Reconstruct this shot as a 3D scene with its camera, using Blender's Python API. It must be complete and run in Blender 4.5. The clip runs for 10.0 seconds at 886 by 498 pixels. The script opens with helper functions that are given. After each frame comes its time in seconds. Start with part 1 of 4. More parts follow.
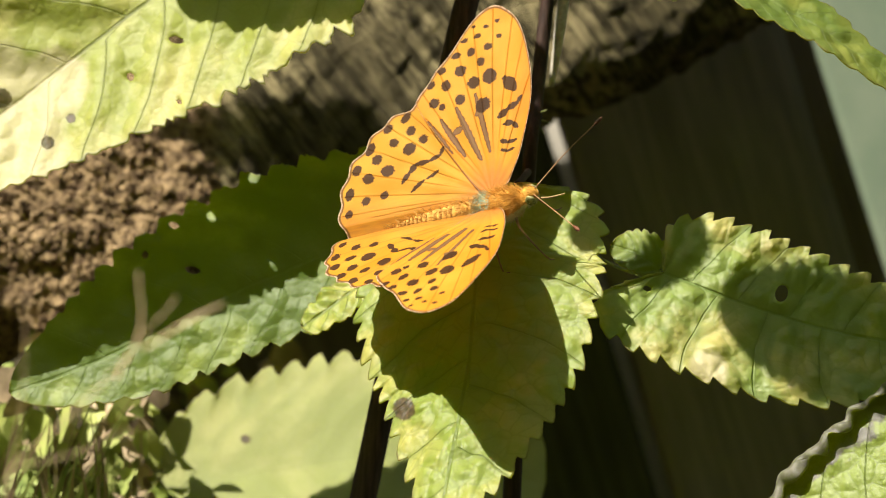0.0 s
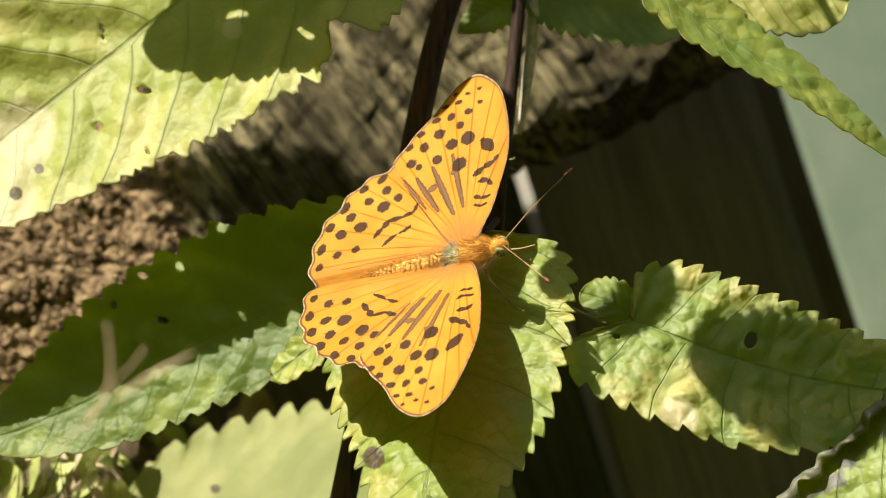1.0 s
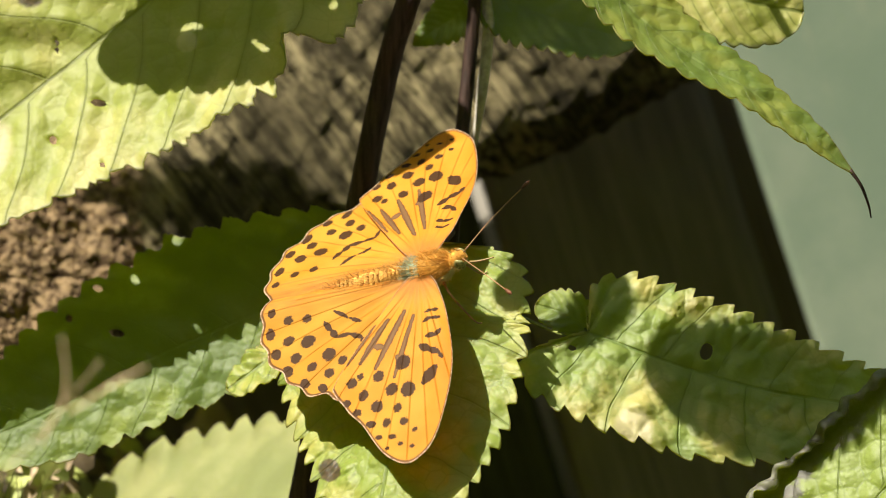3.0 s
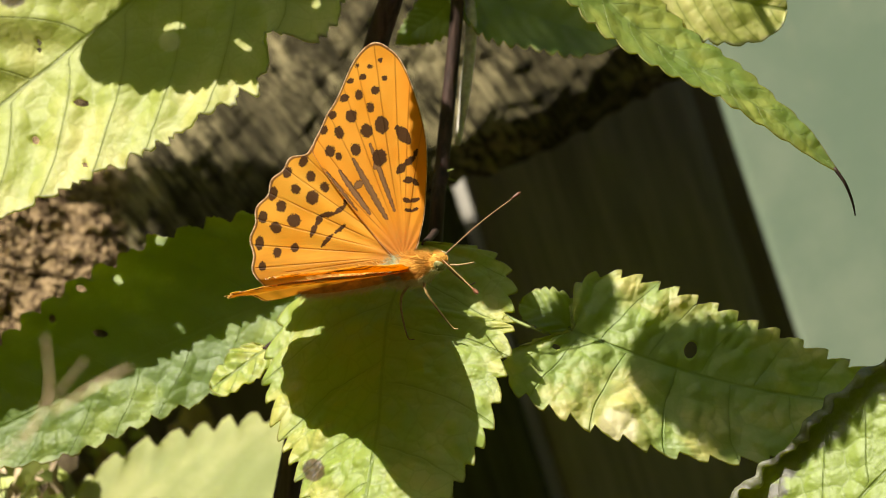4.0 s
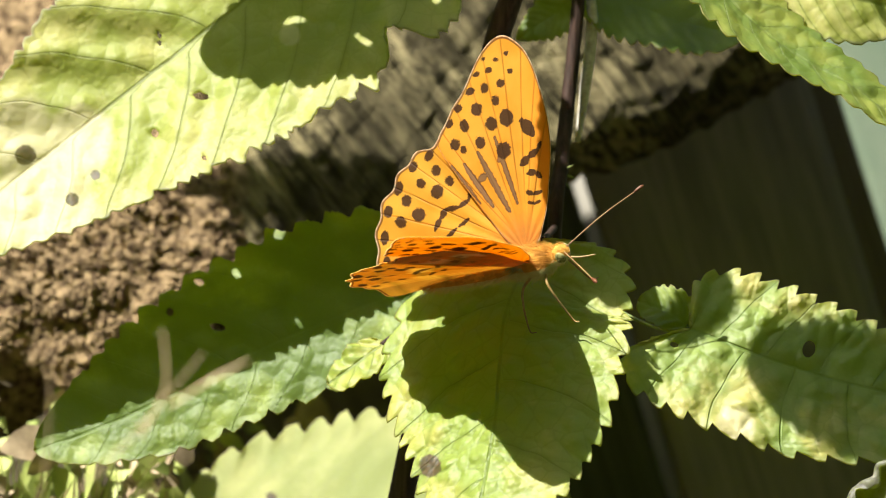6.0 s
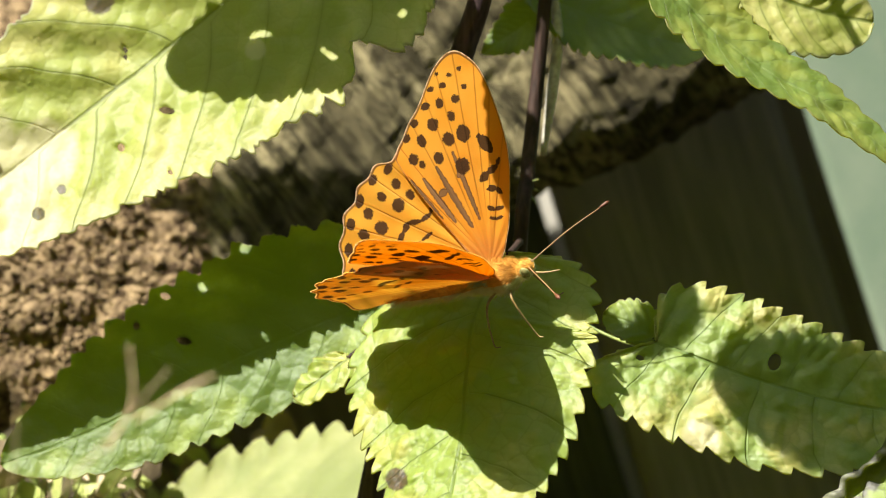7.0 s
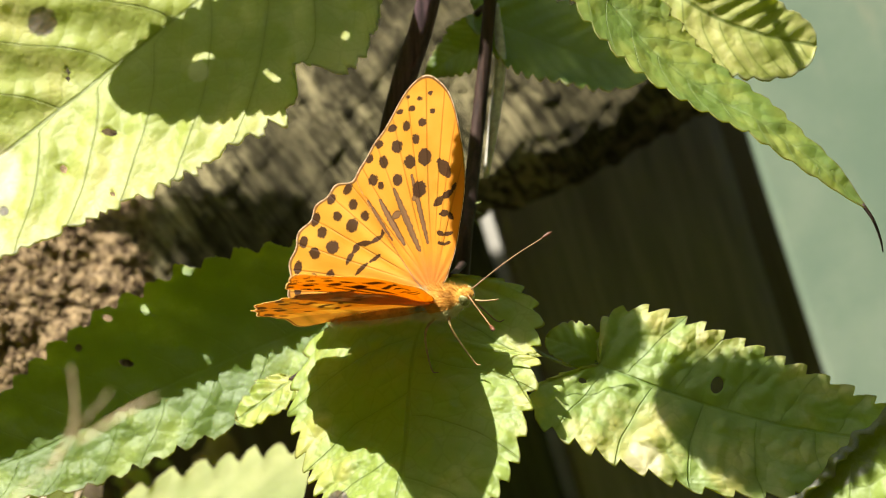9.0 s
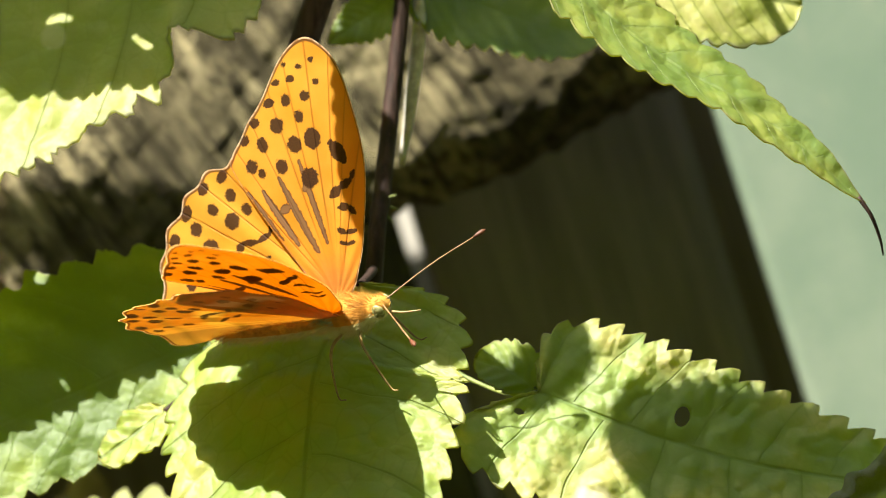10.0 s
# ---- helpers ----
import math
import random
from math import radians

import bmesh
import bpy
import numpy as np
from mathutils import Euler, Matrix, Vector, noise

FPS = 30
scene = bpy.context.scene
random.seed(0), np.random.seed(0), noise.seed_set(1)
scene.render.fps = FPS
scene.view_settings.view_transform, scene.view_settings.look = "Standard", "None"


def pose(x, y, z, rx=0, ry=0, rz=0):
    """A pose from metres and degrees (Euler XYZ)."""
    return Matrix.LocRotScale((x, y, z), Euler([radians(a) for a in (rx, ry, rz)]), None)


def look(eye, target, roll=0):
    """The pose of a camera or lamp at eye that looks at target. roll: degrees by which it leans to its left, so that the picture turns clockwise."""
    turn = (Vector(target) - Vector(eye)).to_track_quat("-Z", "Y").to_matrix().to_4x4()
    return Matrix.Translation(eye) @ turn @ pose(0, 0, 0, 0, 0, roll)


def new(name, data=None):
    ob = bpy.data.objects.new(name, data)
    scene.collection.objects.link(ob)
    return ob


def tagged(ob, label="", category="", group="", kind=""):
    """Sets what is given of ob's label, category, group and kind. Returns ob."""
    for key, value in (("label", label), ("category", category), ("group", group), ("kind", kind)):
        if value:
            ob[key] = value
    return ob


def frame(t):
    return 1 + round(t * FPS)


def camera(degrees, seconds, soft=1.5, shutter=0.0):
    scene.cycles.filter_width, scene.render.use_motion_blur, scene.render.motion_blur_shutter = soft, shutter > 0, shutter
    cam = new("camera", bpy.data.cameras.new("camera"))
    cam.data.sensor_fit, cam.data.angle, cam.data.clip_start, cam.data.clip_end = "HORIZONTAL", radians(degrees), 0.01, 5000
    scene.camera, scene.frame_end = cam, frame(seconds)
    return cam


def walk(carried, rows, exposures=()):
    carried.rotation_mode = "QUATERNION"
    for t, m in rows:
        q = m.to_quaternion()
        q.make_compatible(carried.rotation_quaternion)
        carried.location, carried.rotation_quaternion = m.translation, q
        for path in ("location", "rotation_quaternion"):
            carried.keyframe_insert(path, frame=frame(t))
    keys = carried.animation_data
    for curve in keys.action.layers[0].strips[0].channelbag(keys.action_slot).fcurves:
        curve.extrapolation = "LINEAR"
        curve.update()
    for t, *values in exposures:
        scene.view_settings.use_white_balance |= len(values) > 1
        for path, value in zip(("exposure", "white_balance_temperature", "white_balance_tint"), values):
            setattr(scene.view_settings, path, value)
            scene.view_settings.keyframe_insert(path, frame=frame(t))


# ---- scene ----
# One clump of garden plants with a basking butterfly; lengths below are in millimetres unless noted.
MM = 0.001
cam = camera(6.334, 10.0, soft=1.0)

# ---- world and sun ----
SUN_FROM = Vector((-0.470, -0.330, 0.820)).normalized()
world = bpy.data.worlds.new("sky")
scene.world = world
world.use_nodes = True
wn = world.node_tree.nodes
sky = wn.new("ShaderNodeTexSky")
sky.sky_type = "NISHITA"
sky.sun_disc = False
sky.air_density, sky.dust_density, sky.ozone_density = 0.7, 1.5, 0.6
sky.sun_elevation = math.asin(SUN_FROM.z)
sky.sun_rotation = math.atan2(SUN_FROM.x, SUN_FROM.y)
world.node_tree.links.new(sky.outputs[0], wn["Background"].inputs[0])
wn["Background"].inputs[1].default_value = 0.085
sun = new("sun", bpy.data.lights.new("sun", "SUN"))
sun.data.energy = 5.0
sun.data.angle = radians(0.5)
sun.data.color = (1.0, 0.97, 0.94)
sun.matrix_world = look(SUN_FROM * 3, (0, 0, 0))


# ---- materials ----
class Nodes:
    """A short way to write a node material."""

    def __init__(self, name):
        self.mat = bpy.data.materials.new(name)
        self.mat.use_nodes = True
        self.tree = self.mat.node_tree
        self.bsdf = self.tree.nodes["Principled BSDF"]
        self.out = self.tree.nodes["Material Output"]

    def link(self, a, b):
        if hasattr(a, "is_output"):
            self.tree.links.new(a, b)
        else:
            b.default_value = a

    def add(self, kind, **ins):
        return self.tree.nodes.new(kind)

    def attr(self, name, what="Fac"):
        n = self.add("ShaderNodeAttribute")
        n.attribute_name = name
        return n.outputs[what]

    def math(self, op, a, b=0.0, c=0.0):
        n = self.add("ShaderNodeMath")
        n.operation = op
        for i, v in enumerate((a, b, c)):
            self.link(v, n.inputs[i])
        return n.outputs[0]

    def ramp(self, x, lo, hi, a=0.0, b=1.0):
        n = self.add("ShaderNodeMapRange")
        n.interpolation_type = "SMOOTHSTEP"
        for i, v in enumerate((x, lo, hi, a, b)):
            self.link(v, n.inputs[i])
        return n.outputs[0]

    def mix(self, f, a, b, mode="MIX"):
        n = self.add("ShaderNodeMix")
        n.data_type, n.blend_type = "RGBA", mode
        self.link(f, n.inputs[0])
        for i, v in ((6, a), (7, b)):
            self.link((*v, 1.0) if isinstance(v, tuple) and len(v) == 3 else v, n.inputs[i])
        return n.outputs[2]

    def coords(self, what="Object"):
        return self.add("ShaderNodeTexCoord").outputs[what]

    def noise(self, co, scale, detail=4.0, rough=0.55, out="Fac"):
        n = self.add("ShaderNodeTexNoise")
        self.link(co, n.inputs["Vector"])
        n.inputs["Scale"].default_value, n.inputs["Detail"].default_value = scale, detail
        n.inputs["Roughness"].default_value = rough
        return n.outputs[out]

    def cells(self, co, scale, feature="DISTANCE_TO_EDGE"):
        n = self.add("ShaderNodeTexVoronoi")
        n.feature = feature
        self.link(co, n.inputs["Vector"])
        n.inputs["Scale"].default_value = scale
        if feature == "SMOOTH_F1":
            n.inputs["Smoothness"].default_value = 0.5
        return n.outputs["Distance"]

    def stretch(self, co, x, y, z):
        n = self.add("ShaderNodeMapping")
        self.link(co, n.inputs["Vector"])
        n.inputs["Scale"].default_value = (x, y, z)
        return n.outputs[0]

    def bump(self, h, depth, strength=1.0):
        n = self.add("ShaderNodeBump")
        n.inputs["Strength"].default_value = strength
        n.inputs["Distance"].default_value = depth
        self.link(h, n.inputs["Height"])
        return n.outputs[0]

    def finish(self, color, rough=0.6, normal=None, spec=0.4, through_light=0.0, through_color=None):
        b = self.bsdf
        self.link((*color, 1.0) if isinstance(color, tuple) else color, b.inputs["Base Color"])
        self.link(rough, b.inputs["Roughness"])
        b.inputs["Specular IOR Level"].default_value = spec
        if normal is not None:
            self.link(normal, b.inputs["Normal"])
        if through_light:
            t = self.add("ShaderNodeBsdfTranslucent")
            tc = through_color if through_color is not None else color
            self.link((*tc, 1.0) if isinstance(tc, tuple) else tc, t.inputs[0])
            m = self.add("ShaderNodeMixShader")
            m.inputs[0].default_value = through_light
            self.tree.links.new(b.outputs[0], m.inputs[1])
            self.tree.links.new(t.outputs[0], m.inputs[2])
            self.tree.links.new(m.outputs[0], self.out.inputs[0])
        return self.mat


def leaf_material(name, green, yellow, vein, yellowing=0.5, gloss=0.45, relief=0.7, fine=0.42, veiny=0.27, rim_color=(0.13, 0.075, 0.04), rim_wide=1.0, net_seen=0.5):
    m = Nodes(name)
    luv = m.attr("luv", "Vector")
    vc, mid, edge = m.attr("vc"), m.attr("mid"), m.attr("edge")
    side = m.math("ABSOLUTE", m.math("SUBTRACT", m.math("FRACT", vc), 0.5))      # 0.5 on a vein
    wob = m.noise(luv, 0.5, 3)
    side_v = m.ramp(m.math("ADD", side, m.math("MULTIPLY", wob, 0.02)), 0.490, 0.506)
    mid_v = m.ramp(m.math("ABSOLUTE", mid), 0.45, 0.12)
    main = m.math("MAXIMUM", side_v, mid_v)
    net = m.cells(luv, fine)
    net_v = m.ramp(net, 0.06, 0.0)
    valley = m.ramp(side, 0.40, 0.5)
    veins = m.math("MAXIMUM", main, m.math("MAXIMUM", m.math("MULTIPLY", net_v, net_seen), m.math("MULTIPLY", valley, 0.4)))
    blotch = m.noise(luv, 0.075, 5, 0.6)
    away = m.ramp(side, 0.48, 0.12)
    yel = m.math("MULTIPLY", m.ramp(m.math("ADD", blotch, m.ramp(edge, 1.1, 0.1, -0.06, 0.09)), 0.62 - 0.35 * yellowing, 0.80 - 0.25 * yellowing), m.math("ADD", 0.55, m.math("MULTIPLY", away, 0.45)))
    grain = m.noise(luv, 1.6, 6, 0.65)
    col = m.mix(yel, green, yellow)
    col = m.mix(m.ramp(grain, 0.3, 0.75, 0.0, 0.16), col, (green[0] * 0.55, green[1] * 0.62, green[2] * 0.6))
    col = m.mix(m.math("MULTIPLY", veins, veiny), col, vein)
    rim = m.ramp(m.math("ADD", edge, m.math("MULTIPLY", m.noise(luv, 0.35, 4), 0.03 * rim_wide)), 0.036 * rim_wide, 0.014 * rim_wide)
    col = m.mix(m.math("MULTIPLY", rim, 0.8), col, rim_color)
    dry = m.attr("dry")
    dryf = m.ramp(m.math("ADD", dry, m.math("MULTIPLY", m.math("SUBTRACT", m.noise(luv, 0.9, 6, 0.7), 0.5), 0.7)), 0.4, 0.62)
    drycol = m.mix(m.ramp(m.noise(luv, 1.3, 5), 0.35, 0.65), (0.10, 0.05, 0.022), (0.02, 0.012, 0.007))
    pale = m.attr("pale")
    palef = m.ramp(m.math("ADD", pale, m.math("MULTIPLY", m.math("SUBTRACT", m.noise(luv, 0.25, 5), 0.5), 0.6)), 0.35, 0.75)
    col = m.mix(m.math("MULTIPLY", palef, 0.75), col, (0.60, 0.52, 0.36))
    col = m.mix(dryf, col, drycol)
    grey = m.attr("grey")
    greyf = m.ramp(m.math("ADD", grey, m.math("MULTIPLY", m.math("SUBTRACT", m.noise(luv, 0.3, 5), 0.5), 0.8)), 0.45, 0.56)
    greycol = m.mix(m.ramp(m.noise(luv, 0.8, 6, 0.7), 0.3, 0.7), (0.05, 0.045, 0.046), (0.18, 0.162, 0.157))
    col = m.mix(greyf, col, greycol)
    h = m.math("SUBTRACT", m.math("MULTIPLY", m.ramp(m.cells(luv, fine, "SMOOTH_F1"), 0.75, -0.1), 1.5), m.math("MULTIPLY", main, 0.3))
    h = m.math("ADD", h, m.math("MULTIPLY", m.ramp(m.cells(luv, fine * 3.1, "SMOOTH_F1"), 0.7, 0.0), 0.2))
    h = m.math("SUBTRACT", h, m.math("MULTIPLY", m.ramp(net, 0.14, 0.0), 0.11))
    h = m.math("ADD", h, m.math("MULTIPLY", grain, 0.08))
    rough = m.ramp(grain, 0.2, 0.8, gloss + 0.06, gloss + 0.2)
    tc = m.mix(0.75, col, (0.80, 0.88, 0.03))
    return m.finish(col, rough, m.bump(h, relief * MM), 1.0, 0.5, tc)


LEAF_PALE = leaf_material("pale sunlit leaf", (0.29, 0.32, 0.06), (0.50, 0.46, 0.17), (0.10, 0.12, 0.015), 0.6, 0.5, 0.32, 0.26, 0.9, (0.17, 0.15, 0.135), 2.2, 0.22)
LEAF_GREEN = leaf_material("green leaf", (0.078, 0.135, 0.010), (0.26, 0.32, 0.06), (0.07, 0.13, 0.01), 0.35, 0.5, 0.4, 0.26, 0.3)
LEAF_MIXED = leaf_material("yellowing leaf", (0.235, 0.30, 0.05), (0.45, 0.42, 0.12), (0.075, 0.12, 0.01), 0.32, 0.48, 0.6, 0.26, 0.7)
LEAF_OLD = leaf_material("mottled leaf", (0.22, 0.29, 0.07), (0.54, 0.46, 0.17), (0.09, 0.17, 0.03), 0.42, 0.48, 0.75, 0.24, 0.55)
LEAF_DROOP = leaf_material("drooping leaf", (0.11, 0.17, 0.022), (0.28, 0.30, 0.055), (0.20, 0.26, 0.08), 0.40, 0.5, 0.35, 0.28, 0.35)
LEAF_LOW = leaf_material("dull low leaf", (0.25, 0.28, 0.085), (0.37, 0.37, 0.14), (0.14, 0.16, 0.03), 0.6, 0.6, 0.06, 0.3, 0.2)


def stem_material(name, dark, light):
    m = Nodes(name)
    co = m.coords()
    n = m.noise(m.stretch(co, 900, 900, 60), 1.0, 5)
    fleck = m.ramp(m.noise(co, 2600, 3), 0.6, 0.75)
    col = m.mix(m.ramp(n, 0.3, 0.7), dark, light)
    col = m.mix(m.math("MULTIPLY", fleck, 0.5), col, tuple(2.2 * c for c in light))
    return m.finish(col, 0.65, m.bump(n, 0.4 * MM, 0.7), 0.2)


def wood_material(name, dark, light, along=(500, 500, 25), relief=0.8, rough=0.85):
    m = Nodes(name)
    co = m.coords()
    g = m.noise(m.stretch(co, *along), 1.0, 7, 0.65)
    big = m.noise(co, 35, 4)
    col = m.mix(m.ramp(g, 0.3, 0.72), dark, light)
    col = m.mix(m.ramp(big, 0.4, 0.75, 0.0, 0.45), col, dark)
    return m.finish(col, rough, m.bump(g, relief * MM), 0.25)


def bark_material():
    m = Nodes("weathered log")
    co = m.coords()
    turn = m.add("ShaderNodeMapping")
    m.link(co, turn.inputs["Vector"])
    turn.inputs["Rotation"].default_value = (0, radians(-52), 0)
    g = m.math("ADD", m.math("MULTIPLY", m.noise(m.stretch(turn.outputs[0], 45, 300, 480), 1.0, 7, 0.7), 0.65), m.math("MULTIPLY", m.noise(m.stretch(turn.outputs[0], 110, 900, 1300), 1.0, 5, 0.7), 0.35))
    crumbs = m.noise(co, 520, 8, 0.75)
    old = m.attr("crumble")
    # sun and shade dapples put into the wood colour as large soft patches
    painted_dapple = m.noise(m.stretch(co, 45, 45, 30), 1.0, 3)
    wood = m.mix(m.math("MULTIPLY", m.ramp(g, 0.43, 0.60), m.ramp(painted_dapple, 0.38, 0.62, 0.3, 1.0)), (0.03, 0.024, 0.010), (0.36, 0.30, 0.165))
    bark = m.mix(m.ramp(crumbs, 0.38, 0.62), (0.05, 0.026, 0.012), (0.48, 0.335, 0.19))
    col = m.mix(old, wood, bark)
    h = m.math("ADD", m.math("MULTIPLY", g, 1.0), m.math("MULTIPLY", crumbs, 0.8))
    return m.finish(col, 0.9, m.bump(h, 2.0 * MM), 0.2)


def paint_material():
    m = Nodes("green weathered paint")
    co = m.coords()
    a, b = m.noise(co, 30, 6, 0.6), m.noise(co, 300, 6, 0.7)
    col = m.mix(m.ramp(a, 0.35, 0.7), (0.135, 0.185, 0.135), (0.195, 0.235, 0.175))
    col = m.mix(m.ramp(m.noise(m.stretch(co, 40, 40, 15), 1.0, 5), 0.62, 0.75, 0.0, 0.5), col, (0.36, 0.31, 0.22))
    col = m.mix(m.ramp(b, 0.55, 0.8, 0.0, 0.3), col, (0.14, 0.17, 0.13))
    return m.finish(col, 0.65, m.bump(b, 0.08 * MM), 0.35)


def soil_material():
    m = Nodes("dark soil")
    co = m.coords()
    a, b = m.noise(co, 14, 8, 0.7), m.noise(co, 160, 8, 0.7)
    col = m.mix(m.ramp(a, 0.35, 0.7), (0.035, 0.025, 0.016), (0.09, 0.075, 0.04))
    col = m.mix(m.ramp(b, 0.5, 0.75, 0.0, 0.6), col, (0.05, 0.07, 0.02))
    return m.finish(col, 0.95, m.bump(b, 4 * MM), 0.15)


def plain_material(name, a, b, scale=300, rough=0.6, relief=0.2, spec=0.35, through_light=0.0):
    m = Nodes(name)
    n = m.noise(m.coords(), scale, 6, 0.65)
    col = m.mix(m.ramp(n, 0.3, 0.7), a, b)
    return m.finish(col, rough, m.bump(n, relief * MM), spec, through_light)


STEM = stem_material("dark plant stem", (0.016, 0.009, 0.007), (0.045, 0.024, 0.018))
STEM_PURPLE = stem_material("dark purple stem", (0.022, 0.013, 0.015), (0.080, 0.046, 0.052))
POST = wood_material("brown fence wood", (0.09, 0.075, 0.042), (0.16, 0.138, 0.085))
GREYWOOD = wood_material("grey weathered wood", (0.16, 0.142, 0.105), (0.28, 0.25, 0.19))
# one plank coloured darker, standing in for the shade of a gap
SHADE_PLANK = wood_material("plank darkened like a shaded gap", (0.035, 0.036, 0.016), (0.085, 0.082, 0.04))
LATH = wood_material("bleached wood", (0.36, 0.33, 0.28), (0.62, 0.58, 0.51))
BARK = bark_material()
PAINT = paint_material()
SOIL = soil_material()
# bright and translucent so the added hedge throws green fill light
HEDGE = plain_material("hedge leaves", (0.07, 0.14, 0.012), (0.20, 0.32, 0.03), 25, 0.6, 20, 0.3, 0.5)
STRAW = plain_material("dry straw", (0.40, 0.26, 0.15), (0.62, 0.46, 0.30), 500, 0.6)
GRASS = plain_material("grass and weeds", (0.12, 0.18, 0.04), (0.50, 0.54, 0.18), 40, 0.55, 0.2, 0.35, 0.25)
LITTER = plain_material("dead leaf litter", (0.12, 0.085, 0.05), (0.50, 0.39, 0.26), 60, 0.85)
LEAF_STALK = plain_material("green leaf stalk", (0.10, 0.13, 0.03), (0.20, 0.23, 0.06), 500, 0.5)
PETIOLE = plain_material("pale hairy stalk", (0.30, 0.27, 0.22), (0.52, 0.48, 0.42), 700, 0.6)


# ---- building helpers ----
ORIGIN = {}


def thing(name, origin, label, category, group=""):
    ob = tagged(new(name), label, category, group)
    ob.empty_display_size = 0.005
    ob.location = Vector(origin) * MM
    ORIGIN[ob.name] = np.array(origin, float)
    return ob


def solid(name, verts, faces, mats, parent=None, origin=None, label="", slots=None, smooth=True, attrs=None):
    """One mesh object from points in millimetres of the place, under parent, with its origin at a given point."""
    mesh = bpy.data.meshes.new(name)
    verts = np.asarray(verts, float)
    base = ORIGIN[parent.name] if parent is not None else np.zeros(3)
    origin = np.array(base if origin is None else origin, float)
    mesh.from_pydata(((verts - origin) * MM).tolist(), [], faces)
    for mat in mats if isinstance(mats, (list, tuple)) else [mats]:
        mesh.materials.append(mat)
    if slots is not None:
        mesh.polygons.foreach_set("material_index", slots)
    mesh.polygons.foreach_set("use_smooth", [smooth] * len(mesh.polygons))
    for key, data in (attrs or {}).items():
        data = np.asarray(data, np.float32)
        at = mesh.attributes.new(key, "FLOAT" if data.ndim == 1 else "FLOAT_VECTOR", "POINT")
        at.data.foreach_set("value" if data.ndim == 1 else "vector", data.ravel())
    mesh.update()
    ob = new(name, mesh)
    ob.parent = parent
    ob.location = Vector((origin - base) * MM)
    ORIGIN[ob.name] = origin
    if label:
        ob["label"] = label
    return ob


def curve_points(points, n):
    """A smooth line through the points: n places along it."""
    p = np.array(points, float)
    p = np.vstack([2 * p[0] - p[1], p, 2 * p[-1] - p[-2]])
    out = []
    for t in np.linspace(0, len(p) - 3 - 1e-9, n):
        i = int(t)
        f = t - i
        a, b, c, d = p[i], p[i + 1], p[i + 2], p[i + 3]
        out.append(0.5 * (2 * b + (c - a) * f + (2 * a - 5 * b + 4 * c - d) * f * f + (3 * b - a - 3 * c + d) * f ** 3))
    return np.array(out)


def tube(points, radii, n=24, ring=12, ridge=0.0, ridges=4, wobble=0.0):
    """Points and faces of a round tapered tube along a smooth line."""
    line = curve_points(points, n)
    rad = np.interp(np.linspace(0, 1, n), np.linspace(0, 1, len(radii)), radii)
    verts, faces = [], []
    up = np.array((0.31, -0.9, 0.17))
    for i in range(n):
        t = line[min(i + 1, n - 1)] - line[max(i - 1, 0)]
        t /= np.linalg.norm(t)
        u = up - t * (up @ t)
        u /= np.linalg.norm(u)
        w = np.cross(t, u)
        for j in range(ring):
            a = 2 * math.pi * j / ring
            r = rad[i] * (1 + ridge * math.cos(ridges * a))
            if wobble:
                r *= 1 + wobble * noise.noise((i * 0.35, math.cos(a) * 2, math.sin(a) * 2))
            verts.append(line[i] + r * (math.cos(a) * u + math.sin(a) * w))
    for i in range(n - 1):
        for j in range(ring):
            k = (j + 1) % ring
            faces.append((i * ring + j, i * ring + k, (i + 1) * ring + k, (i + 1) * ring + j))
    faces.append(tuple(range(ring))[::-1])
    faces.append(tuple((n - 1) * ring + j for j in range(ring)))
    return verts, faces


def merge(*pieces):
    verts, faces = [], []
    for v, f in pieces:
        k = len(verts)
        verts += list(v)
        faces += [tuple(i + k for i in q) for q in f]
    return verts, faces


